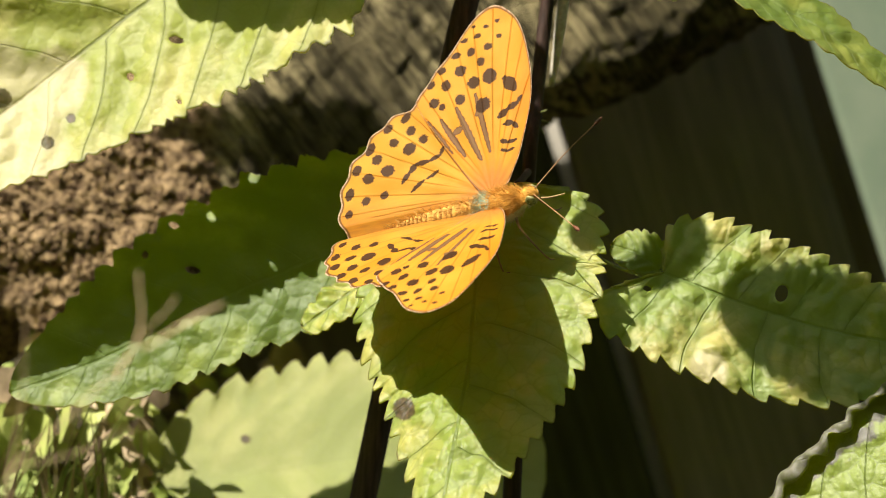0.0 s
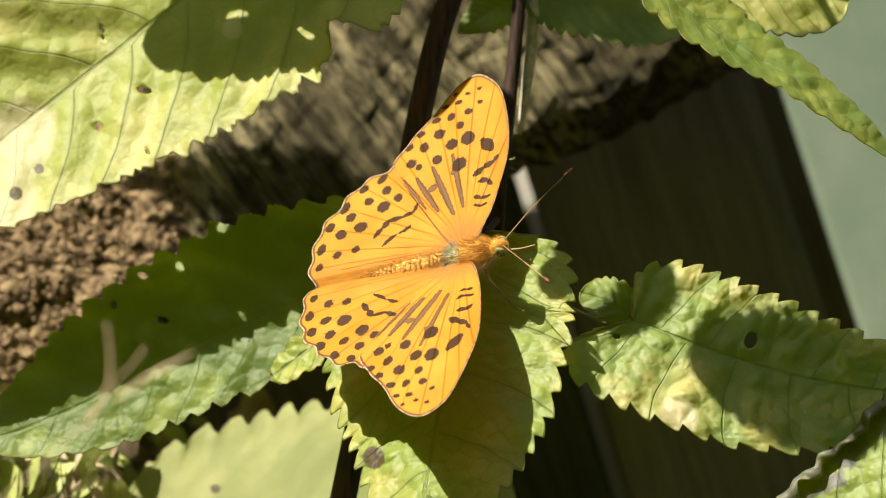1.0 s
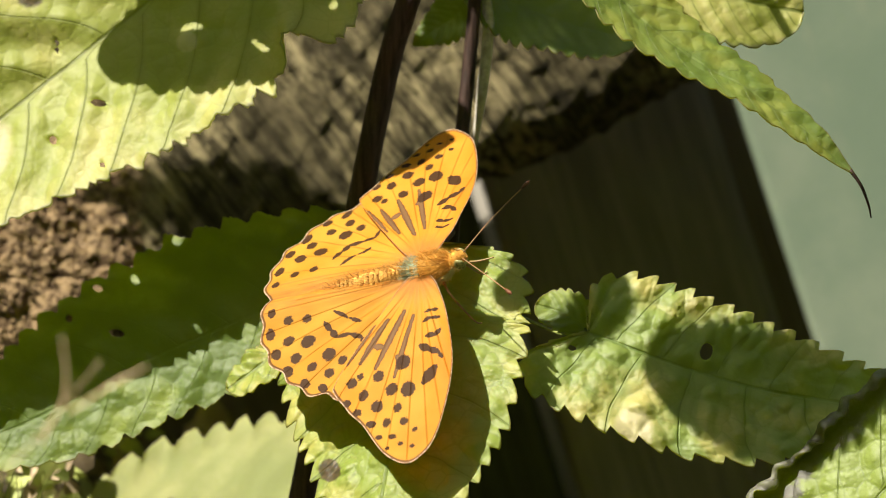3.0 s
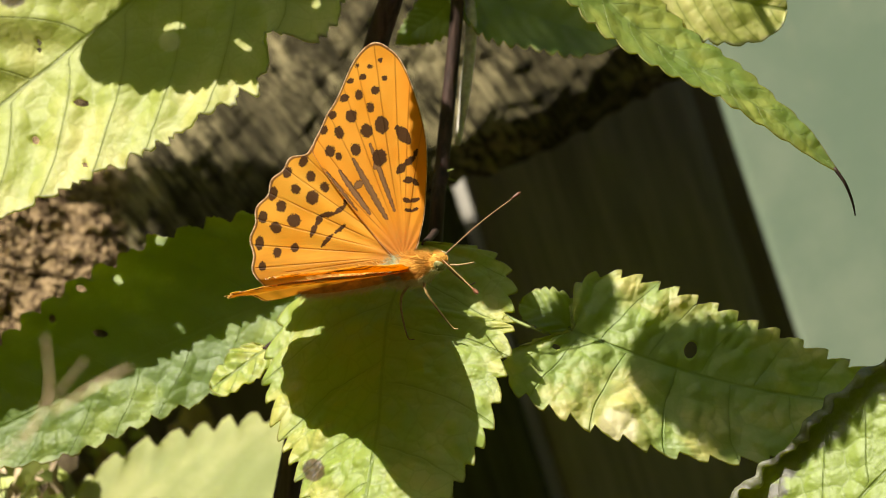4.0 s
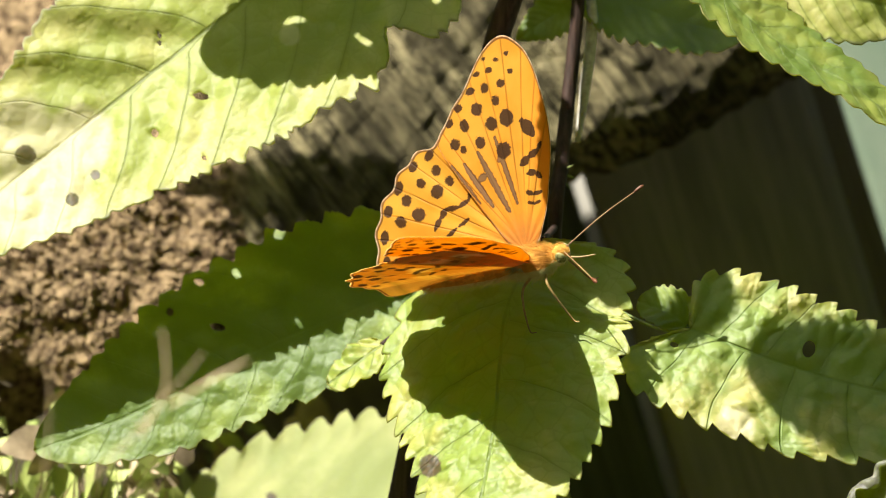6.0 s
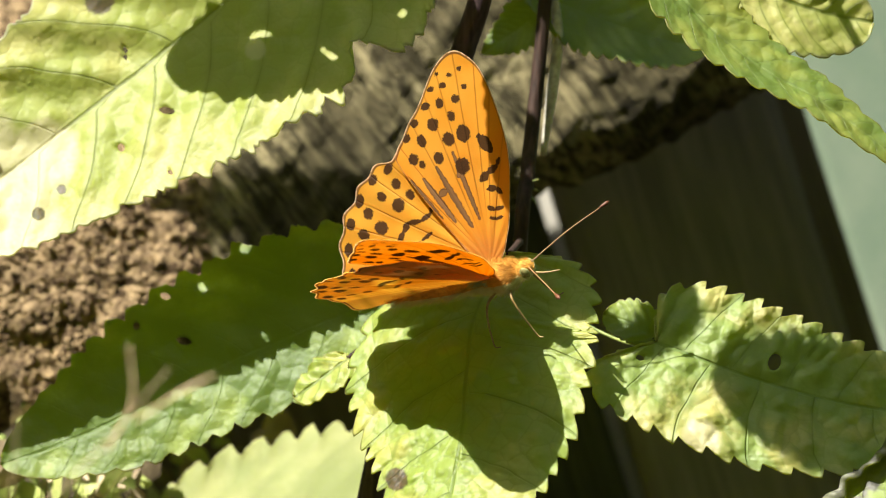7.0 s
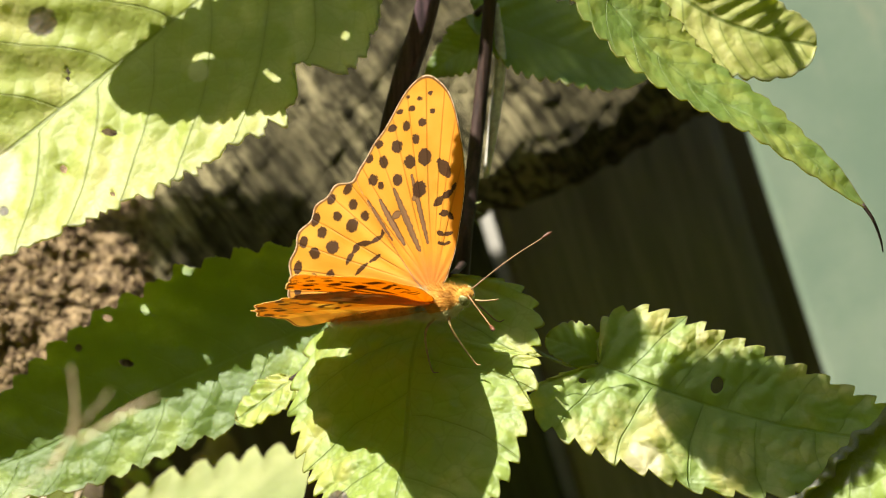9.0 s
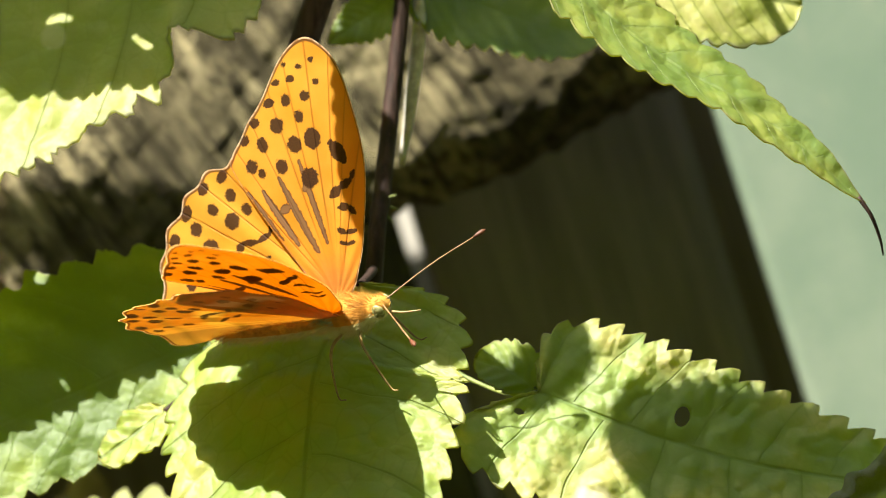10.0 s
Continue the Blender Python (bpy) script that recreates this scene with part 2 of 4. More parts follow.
def leaf(parent, mat, midrib, normal, left, right, label="", name="leaf", teeth=20, tooth=0.09, veins=9, fold=0.15, cup=0.0,
         lobe=0.12, quilt=0.45, wave=0.8, holes=(), dry=(), pale=(), bites=(), curl=0.0, grey_rim=0.0, blunt=0.42, tip=0.85, seed=1,
         nu=230, nv=26, droop=0.0, ragged=0.02, base_tooth=0.2, fan=None):
    """A toothed leaf along its midrib (from the stalk to the tip), left and right half widths in millimetres.
    holes: (x, z, half length, half width, degrees); dry, pale: (x, z, radius); bites: (u, side, depth, width).
    fan: (shoulders, left lobe, right lobe, bulge, taper) for a heart-shaped base whose veins fan out; tooth is then in millimetres."""
    mid = np.array(midrib, float)
    line = curve_points(mid, 400)
    seg = np.linalg.norm(np.diff(line, axis=0), axis=1)
    cum = np.concatenate([[0], np.cumsum(seg)])
    length = cum[-1]
    nrm0 = np.array(normal, float)
    if nrm0.ndim == 1:
        nrm0 = np.array([nrm0, nrm0])
    cols = np.linspace(-1, 1, 2 * nv + 1)
    cols = np.sign(cols) * (1 - (1 - np.abs(cols)) ** 1.25)
    peak = blunt / (blunt + tip)
    top = (peak + 0.001) ** blunt * (1 - peak) ** tip
    verts, att = [], {k: [] for k in ("luv", "vc", "mid", "edge")}
    if fan:
        shoulders, back_l, back_r, bulge, taper = fan
        rims = {}
        for sd, w, back, shoulder in ((-1, left, back_l, shoulders[0]), (1, right, back_r, shoulders[1])):
            q = np.linspace(0, 1, 160)
            arc = np.stack([shoulder * q ** 2 - back * np.sin(math.pi * q), 0.93 * w * np.sin(math.pi * q / 2)], 1)
            x = np.linspace(0, 1, 500)[1:]
            bul, tap = (bulge[sd > 0], taper[sd > 0]) if isinstance(bulge, tuple) else (bulge, taper)
            run = np.stack([shoulder + (length - shoulder) * x, 0.93 * w * np.maximum(1 - x ** bul, 0) ** tap * (1 + 0.075 * np.sin(math.pi * x))], 1)
            rim = np.vstack([arc, run])
            step = np.concatenate([[0], np.cumsum(np.linalg.norm(np.diff(rim, axis=0), axis=1))])
            rims[sd] = (rim, step)
    for i in range(nu + 1 if fan else 0):
        e = i / nu
        sm = length * max(0.0, (e - 0.22) / 0.78) ** 1.15
        row = []
        for v in cols:
            a, sd = abs(v), (-1 if v < 0 else 1)
            rim, step = rims[sd]
            d = e * step[-1]
            here = np.array([np.interp(d, step, rim[:, k]) for k in (0, 1)])
            ahead = np.array([np.interp(min(d + 0.8, step[-1]), step, rim[:, k]) for k in (0, 1)])
            behind = np.array([np.interp(max(d - 0.8, 0), step, rim[:, k]) for k in (0, 1)])
            tan = (ahead - behind) / max(np.linalg.norm(ahead - behind), 1e-6)
            out = np.array((-tan[1], tan[0]))
            ph = teeth * e * (1 + 0.10 * noise.noise((e * 3, sd * 3.3, seed))) + 0.37 * sd
            saw = ph - math.floor(ph)
            rise = math.sin(math.pi / 2 * saw / 0.78) if saw < 0.78 else ((1 - saw) / 0.22) ** 0.9
            size = tooth * (1 + 0.4 * noise.noise((math.floor(ph) * 1.7, sd, seed + 5))) * min(1, 5 * e) * min(1, 10 * (1 - e))
            edge = here + (out * (rise - 0.5) + tan * 0.45 * rise) * size
            edge += out * ragged * 12 * (noise.fractal((e * 60, sd * 7, seed), 0.6, 2.0, 4) + noise.noise((e * 11, sd * 3, seed + 4)))
            m = np.array((sm, 0.0))
            soft = here + (edge - here) * a ** 6
            pt = m + (soft - m) * a
            pt[0] += 0.16 * np.linalg.norm(here - m) * (a * a - a) * min(1, 3 * e)
            w = abs(here[1])
            vc = veins * e + 0.5 + (0.4 if sd > 0 else 0.0) + 0.06 * noise.noise((e * 6, v * 3, seed + 9))
            ridge = 0.5 - 0.5 * math.cos(2 * math.pi * vc)
            puff = abs(noise.noise((pt[0] * 0.33 + seed, pt[1] * 0.33, seed))) * 1.3
            h = fold * a * w + cup * a * a * w + quilt * ((0.5 - ridge) * -1 + puff) * min(1, 4 * a) * (1 - 0.5 * a ** 4)
            h += wave * a ** 2 * noise.noise((e * 4.2 + seed, sd * 4.1, seed * 0.7)) * 2 - droop * a ** 3 * w
            row.append((pt[0], sd * pt[1], h))
            att["vc"].append(vc)
            att["edge"].append((1 - a) * np.linalg.norm(here - m) / 14)
        for s_at, d_at, h_at in row:
            sc = min(max(s_at, 0.0), length - 1e-6)
            k = min(int(np.searchsorted(cum, sc, side="right")) - 1, len(line) - 2)
            t = line[min(k + 12, len(line) - 1)] - line[max(k - 11, 0)]
            t = t / np.linalg.norm(t)
            p = line[k] + (line[k + 1] - line[k]) * ((sc - cum[k]) / max(seg[k], 1e-9)) + t * (s_at - sc)
            n = nrm0[0] * (1 - sc / length) + nrm0[-1] * sc / length
            n = n - t * (n @ t)
            n = n / np.linalg.norm(n)
            verts.append((p + np.cross(t, n) * d_at + n * h_at)[None])
            att["luv"].append((s_at + 31 * seed, d_at, 0))
            att["mid"].append(d_at)
    for i in range(0 if fan else nu + 1):
        u = (i / nu) ** 1.35
        f = min(1.0, (u + 0.001) ** blunt * (1 - u) ** tip / top)
        f = max(f, 0.012)
        k = min(int(np.searchsorted(cum, u * length, side="right")) - 1, len(line) - 2)
        p = line[k] + (line[k + 1] - line[k]) * ((u * length - cum[k]) / max(seg[k], 1e-9))
        t = line[min(k + 12, len(line) - 1)] - line[max(k - 11, 0)]
        t = t / np.linalg.norm(t)
        n = nrm0[0] * (1 - u) + nrm0[-1] * u
        n = n - t * (n @ t)
        n = n / np.linalg.norm(n)
        side = np.cross(t, n)
        row = []
        for v in cols:
            a, sd = abs(v), (-1 if v < 0 else 1)
            w = (left if v < 0 else right) * f
            ph = u * teeth * (1 + 0.12 * noise.noise((u * 3, sd * 3.3, seed))) + 0.37 * sd
            saw = ph - math.floor(ph)
            small = ph * 2.0 - math.floor(ph * 2.0)
            rise = math.sin(math.pi / 2 * saw / 0.74) if saw < 0.74 else ((1 - saw) / 0.26) ** 0.9
            jag = (rise - 0.5) * (1 + 0.35 * noise.noise((math.floor(ph) * 1.7, sd, seed + 5)))
            jag += 0.06 * (small - 0.5)
            grow = 1 + tooth * jag * a ** 7 * min(1, 6 * (1 - u)) * 2 * (base_tooth + (1 - base_tooth) * min(1, 6 * u))
            grow += ragged * a ** 9 * (noise.fractal((u * 55, sd * 7, seed), 0.6, 2.0, 4) + noise.noise((u * 14, sd * 3, seed + 4)))
            for bu, bs, bd, bw in bites:
                if bs == sd:
                    grow -= bd * math.exp(-((u - bu) / bw) ** 2) * a ** 2
            along = tooth * 9 * max(0, jag) * a ** 8 * (1 - u) * min(1, 6 * u)
            along -= (lobe if isinstance(lobe, float) else lobe[0 if sd < 0 else 1]) * length * math.sin(min(1.0, a * 1.3) * math.pi / 2) * (1 - 0.75 * max(0.0, a - 0.55) / 0.45) * (1 - u) ** 4 * min(1.0, f * 1.3)
            along += 0.06 * length * a ** 2 * u * (1 - u)
            dist = v * w * grow
            start = u * length + along - abs(dist) * (0.55 + 0.45 * a)
            vc = veins * start / length if start > 0 else -1.6 * (0.55 + 0.45 * a - (u * length + along) / max(abs(dist), 0.3))
            vc += (0.35 if sd > 0 else 0.0) * min(1.0, max(0.0, start / 6)) + 0.5 + 0.07 * noise.noise((u * 6, v * 3, seed + 9))
            bulge = 0.5 + 0.5 * math.cos(2 * math.pi * vc)
            h = fold * a * w + cup * a * a * w + quilt * (bulge - 0.5) * min(1, 5 * a) * (1 - 0.6 * a ** 4) * min(1, 4 * (1 - u))
            h += wave * a ** 2 * noise.noise((u * 4.2 + seed, sd * 4.1, seed * 0.7)) * 2
            h += 0.35 * noise.noise((u * length * 0.16, dist * 0.16, seed + 2)) - droop * a ** 3 * w
            if curl and a > 0.78 and sd < 0:
                loose = 1 + 0.4 * noise.noise((u * 11, 2, seed))
                ang = (a - 0.78) / 0.22 * curl * (1 + 0.3 * noise.noise((u * 34, 1, seed)))
                rad = 0.22 * w / curl * loose
                h += rad * (1 - math.cos(ang)) + 1.5 * noise.noise((u * 46, a * 5, seed + 6)) * (a - 0.78) * 4
                dist = -(w * 0.78 + rad * math.sin(ang)) + 1.7 * noise.noise((u * 34, a * 3, seed + 3)) * min(1, (a - 0.78) * 8)
            row.append((along, dist, h))
            att["vc"].append(vc)
            att["edge"].append((1 - a) * w / 14 + 0.3 * max(0, 0.02 - u))
        row = np.array(row)
        verts.append(p + row[:, :1] * t + row[:, 1:2] * side + row[:, 2:] * n)
        att["luv"] += [(u * length + r[0] + 31 * seed, r[1], 0) for r in row]
        att["mid"] += row[:, 1].tolist()
    verts = np.vstack(verts)
    nc = len(cols)
    faces = []
    for i in range(nu):
        for j in range(nc - 1):
            q = i * nc + j
            faces.append((q, q + 1, q + nc + 1, q + nc))
    for x, z, a, b, deg in holes:
        c, s = math.cos(radians(deg)), math.sin(radians(deg))
        dx, dz = verts[:, 0] - x, verts[:, 2] - z
        e = np.stack([(c * dx + s * dz) / a, (-s * dx + c * dz) / b], 1)
        d = np.hypot(e[:, 0], e[:, 1])
        fa = np.array(faces)
        gone = d[fa].mean(1) < 1
        rim = np.intersect1d(np.unique(fa[gone]), np.unique(fa[~gone]))
        for r in rim:
            g = 1 / max(d[r], 0.2)
            ex, ez = e[r] * g
            verts[r, 0] = x + c * a * ex - s * b * ez
            verts[r, 2] = z + s * a * ex + c * b * ez
        faces = [tuple(q) for q in fa[~gone].tolist()]
    for key, spots in (("dry", dry), ("pale", pale)):
        val = np.zeros(len(verts))
        for x, z, r in spots:
            val = np.maximum(val, np.clip(1.5 - np.hypot(verts[:, 0] - x, verts[:, 2] - z) / r, 0, 1))
        att[key] = val
    a = np.tile(np.abs(cols) * (cols < 0), nu + 1)
    att["grey"] = np.clip((a - 1 + grey_rim) / max(grey_rim, 0.01) * 0.9 + 0.1, 0, 1) if grey_rim else np.zeros(len(verts))
    ob = solid(name, verts, faces, mat, parent, mid[0], label, attrs=att)
    thick = ob.modifiers.new("thickness", "SOLIDIFY")
    thick.thickness, thick.offset = 0.22 * MM, -1
    return ob


def stalk(parent, points, radii, mat=None, name="petiole", label="", n=26, ring=10, **more):
    v, f = tube(points, radii, n, ring, **more)
    return solid(name, v, f, mat or STEM, parent, points[0], label)


# ---- ground, log, post, board ----
GROUND = -120.0


def ground():
    n = 120
    t = np.linspace(-1, 1, n)
    g = np.sign(t) * (np.abs(t) * 300 + (np.abs(t) ** 6) * 400000)
    verts, faces = [], []
    for y in g:
        for x in g:
            near = math.exp(-((x / 900) ** 2 + (y / 900) ** 2))
            z = GROUND + near * 6 * noise.fractal((x * 0.02, y * 0.02, 0), 1.0, 2.0, 4)
            verts.append((x, y + 60, z))
    for i in range(n - 1):
        for j in range(n - 1):
            q = i * n + j
            faces.append((q, q + 1, q + n + 1, q + n))
    tagged(solid("ground", verts, faces, SOIL), "dark garden soil with moss and litter", "ground", kind="structure")


def hedge():
    """An unseen hedge, added to close the place beyond the view and fill shade with green light."""
    n, m = 180, 40
    verts = []
    for i in range(m):
        z = GROUND - 100 + 3300 * i / (m - 1)
        for j in range(n):
            a = 2 * math.pi * j / n
            r = 2400 + 180 * noise.fractal((math.cos(a) * 6, math.sin(a) * 6, z * 0.0016), 0.8, 2.0, 5) + 500 * (i / (m - 1)) ** 6
            verts.append((r * math.cos(a), r * math.sin(a), z))
    faces = [(i * n + j, i * n + (j + 1) % n, (i + 1) * n + (j + 1) % n, (i + 1) * n + j) for i in range(m - 1) for j in range(n)]
    tagged(solid("backdrop", verts, faces, HEDGE), "green garden hedge round the place", "hedge", kind="structure")


def log():
    a, b = np.array((-307.0, 96.0, -94.0)), np.array((47.0, 134.0, 67.6))
    axis = (b - a) / np.linalg.norm(b - a)
    u = np.array((0, -1.0, 0)) - axis * (np.array((0, -1.0, 0)) @ axis)
    u /= np.linalg.norm(u)
    w = -np.cross(axis, u)
    face, slope = math.cos(0.35) * u + math.sin(0.35) * w, -math.sin(0.35) * u + math.cos(0.35) * w
    ns, na = 420, 200
    verts, old = [], []
    for i in range(ns):
        s = i / (ns - 1)
        c = a + (b - a) * s
        for j in range(na):
            t = 2 * math.pi * j / na
            e = (abs(math.cos(t)) ** 3 + abs(math.sin(t)) ** 3) ** (-1 / 3)
            d = 14 * e * math.cos(t) * face + 37 * e * math.sin(t) * slope
            p = c + d
            d = d / np.linalg.norm(d)
            crumble = min(1, max(0, (-58 - p[0]) / 6 + 3 * noise.noise(tuple(p * 0.03))))
            r = 2.2 * noise.fractal((s * 9, math.cos(t) * 1.6, math.sin(t) * 1.6), 1.0, 2.0, 4)
            fx, fz = 0.62 * p[0] + 0.79 * p[2], 0.79 * p[0] - 0.62 * p[2]
            r += (1 - crumble) * (1.5 * noise.noise((fx * 0.035, fz * 0.22, p[1] * 0.05)) + 0.8 * noise.noise((fx * 0.07, fz * 0.6, 3.0))) + 0.8 * noise.noise(tuple(p * 0.5))
            if crumble > 0:
                r += crumble * (2.6 * noise.fractal(tuple(p * 0.16), 0.7, 2.1, 5) + 1.5 * abs(noise.noise(tuple(p * 0.45))) + 0.8 * noise.noise(tuple(p * 1.4)))
            verts.append(p + d * r)
            old.append(crumble)
    faces = [(i * na + j, i * na + (j + 1) % na, (i + 1) * na + (j + 1) % na, (i + 1) * na + j) for i in range(ns - 1) for j in range(na)]
    faces.append(tuple(range(na))[::-1])
    faces.append(tuple((ns - 1) * na + j for j in range(na)))
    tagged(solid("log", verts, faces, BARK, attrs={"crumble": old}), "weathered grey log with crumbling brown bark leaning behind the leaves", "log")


def stump():
    """A crumbling block of bark: a rough body with hundreds of loose crumbs on it."""
    lump = thing("bark_lump", (-71.4, 102.0, -5.0), "lump of crumbling brown bark stuck on the log", "bark")
    c = ORIGIN[lump.name]
    rng = random.Random(8)

    def skin(a, b):
        d = np.array((math.sin(b) * math.cos(a), -math.cos(b), math.sin(b) * math.sin(a)))
        q = d * (29, 14, 20) * (1 + 0.16 * noise.fractal(tuple(d * 1.6), 1.0, 2.0, 3))
        q = c + q + (0, 0.5 * q[2], 0)
        cell = noise.voronoi(tuple(q * 0.55))[0]
        return q + d * (1.8 * noise.fractal(tuple(q * 0.2), 0.6, 2.1, 5) + 0.9 * (cell[1] - cell[0]) + 0.7 * noise.noise(tuple(q * 1.5))), d

    n, m = 300, 150
    verts = [skin(2 * math.pi * j / n, math.pi * i / (m - 1))[0] for i in range(m) for j in range(n)]
    faces = [(i * n + j, i * n + (j + 1) % n, (i + 1) * n + (j + 1) % n, (i + 1) * n + j) for i in range(m - 1) for j in range(n)]
    solid("body", verts, faces, BARK, lump, attrs={"crumble": np.ones(len(verts))})
    ico = bmesh.new()
    bmesh.ops.create_icosphere(ico, subdivisions=1, radius=1.0)
    unit = np.array([v.co for v in ico.verts])
    tris = [tuple(v.index for v in f.verts) for f in ico.faces]
    ico.free()
    verts, faces = [], []
    for _ in range(2600):
        q, d = skin(rng.uniform(0, 2 * math.pi), math.acos(1 - rng.random() * 0.98))
        r = rng.uniform(0.3, 0.85) * (1.6 if rng.random() < 0.12 else 1.0)
        turn = np.array(Euler((rng.uniform(0, 6), rng.uniform(0, 6), rng.uniform(0, 6))).to_matrix())
        shape = unit * (1.0, rng.uniform(0.5, 0.9), rng.uniform(0.4, 0.8)) * np.array([rng.uniform(0.7, 1.25) for _ in unit])[:, None]
        k = len(verts)
        verts += list(q + d * 0.2 * r + (shape * r) @ turn.T)
        faces += [tuple(i + k for i in t) for t in tris]
    crumbs = solid("crumb", verts, faces, BARK, lump, label="loose brown bark crumbs", smooth=False, attrs={"crumble": np.ones(len(verts))})
    crumbs["kind"] = "stuff"


def plank(name, edge_low, edge_high, width, depth, mat, parent=None, bevel=2.0, label=""):
    """A board whose left front edge runs between two points, with rounded edges; it reaches to the right and back."""
    low, high = Vector(edge_low), Vector(edge_high)
    up = (high - low).normalized()
    across = (Vector((1, 0, 0)) - up * up.x).normalized()
    back = up.cross(across)
    if back.y < 0:
        back = -back
    bm = bmesh.new()
    bmesh.ops.create_cube(bm, size=1.0)
    for v in bm.verts:
        v.co = Vector(((v.co.x + 0.5) * width, (v.co.y + 0.5) * depth, (v.co.z + 0.5) * (high - low).length)) * MM
    bmesh.ops.bevel(bm, geom=bm.edges[:], offset=bevel * MM, segments=4, affect="EDGES", profile=0.6)
    mesh = bpy.data.meshes.new(name)
    bm.to_mesh(mesh)
    bm.free()
    mesh.materials.append(mat)
    ob = new(name, mesh)
    ob.parent = parent
    turn = Matrix((across, back, up)).transposed().to_4x4()
    base = Vector(ORIGIN[parent.name]) if parent is not None else Vector((0, 0, 0))
    ob.matrix_local = Matrix.Translation((low - base) * MM) @ turn
    if label:
        ob["label"] = label
    return ob


def fence():
    f = thing("fence", (40.0, 175.0, GROUND), "dark fence of old leaning planks in deep shade", "fence")
    for k, (x, y, w) in enumerate(((995, 166, 47.2), (1475, 167, 45.8), (528, 166.5, 41.2), (90, 167, 45.8), (-370, 166, 45.8), (-840, 167, 45.8))):
        low, high = FENCE_LOW, FENCE_HIGH
        shift = Vector(((x - 1010) * 0.0977, y - 168, 0))
        plank("plank", Vector(low) + shift, Vector(high) + shift, w, 9, SHADE_PLANK if k == 2 else (GREYWOOD if k == 0 else POST), f, 2.5 if k else 5.0)
    return f


FENCE_LOW, FENCE_HIGH = (60.5, 168.0, -128.1), (-5.8, 168.0, 81.3)


# ---- the plants ----
def climbing_plant():
    p = thing("garden_plant", (-35.6, 40.0, -132.0), "garden plant with dark purple stem and large toothed leaves", "plant")
    stalk(p, [(-35.6, 40.0, -132.0), (-18.0, 40.0, -44.9), (-4.3, 40.0, 25.5), (1.6, 38.0, 47.0), (9.3, 30.0, 83.6)], (2.6, 2.3, 2.15, 2.05, 1.7), STEM_PURPLE, "stem", "dark purple ridged stem", 60, 18, ridge=0.06, ridges=5)
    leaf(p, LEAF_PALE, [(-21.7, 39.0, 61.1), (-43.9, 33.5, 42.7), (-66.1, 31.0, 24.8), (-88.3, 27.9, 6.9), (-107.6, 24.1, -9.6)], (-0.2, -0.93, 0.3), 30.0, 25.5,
         "large pale green leaf in full sun with small holes", teeth=30, tooth=0.018, ragged=0.06, quilt=1.2, veins=9, fold=0.24, lobe=0.10, seed=2, blunt=0.16, tip=0.90,
         holes=[(-52.4, 24.9, 1.45, 0.7, -8), (-60.2, 18.5, 0.65, 0.85, 20), (-54.7, 15.3, 0.35, 0.4, 0), (-51.5, 14.2, 0.75, 0.42, -15),
                (-37.2, 20.2, 0.32, 0.26, 0), (-59.9, 34.8, 0.5, 1.7, -5)],
         dry=[(-82.5, 14.5, 1.8), (-64.5, 44.0, 2.6), (-70.3, 11.2, 0.9), (-74.1, 7.0, 1.2)], pale=[(-73.7, 17.0, 6.5), (-80.0, 6.0, 9.0), (-84.0, 18.0, 7.0), (-37.3, 35.3, 1.9)],
         bites=[(0.16, -1, 0.20, 0.02)])
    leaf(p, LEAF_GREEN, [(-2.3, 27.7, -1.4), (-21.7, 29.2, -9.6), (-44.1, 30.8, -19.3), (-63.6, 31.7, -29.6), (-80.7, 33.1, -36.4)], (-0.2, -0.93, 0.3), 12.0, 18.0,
         "green toothed leaf lying in dappled shade", teeth=19, tooth=0.06, veins=9, quilt=0.4, ragged=0.035, fold=0.03, seed=4, blunt=0.45, tip=0.62,
         holes=[(-49.5, -14.7, 1.5, 0.65, -12), (-57.8, -12.2, 0.65, 0.7, 0), (-52.9, -7.0, 1.0, 0.6, -25)])
    stalk(p, [(3.5, 37.0, 52.8), (-9.2, 38.0, 59.6), (-21.7, 39.0, 61.1)], (1.1, 0.9, 0.8))
    stalk(p, [(-8.2, 40.0, 4.0), (-4.8, 34.0, 0.1), (-2.3, 27.7, -1.4)], (0.9, 0.8, 0.7))
    leaf(p, LEAF_MIXED, [(-21.0, 23.5, -17.4), (-23.5, 22.5, -19.2), (-26.5, 22.0, -21.6), (-30.0, 22.5, -24.2)], (-0.1, -0.7, 0.7), 4.4, 3.6,
         "small crumpled leaf in the sun", teeth=6, tooth=0.07, veins=3, seed=47, quilt=0.35, wave=0.8, blunt=0.3, tip=0.4, nu=70, nv=12)
    stalk(p, [(-8.2, 40.0, 4.0), (-13.5, 31.0, -11.0), (-21.0, 23.5, -17.4)], (0.7, 0.6, 0.5))
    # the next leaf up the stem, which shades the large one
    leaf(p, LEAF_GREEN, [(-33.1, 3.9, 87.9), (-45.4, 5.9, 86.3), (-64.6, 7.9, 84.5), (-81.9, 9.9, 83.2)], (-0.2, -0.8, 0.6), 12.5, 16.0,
         "green toothed leaf higher on the stem", teeth=17, tooth=0.06, seed=7, blunt=0.16, tip=0.5, holes=[(-63.8, 85.5, 2.6, 0.6, -12), (-51.5, 81.7, 1.4, 0.45, -8), (-38.7, 88.0, 0.8, 0.9, 0)])
    stalk(p, [(8.4, 30.0, 81.7), (-12.0, 18.0, 87.0), (-33.1, 3.9, 87.9)], (1.1, 0.9, 0.7))
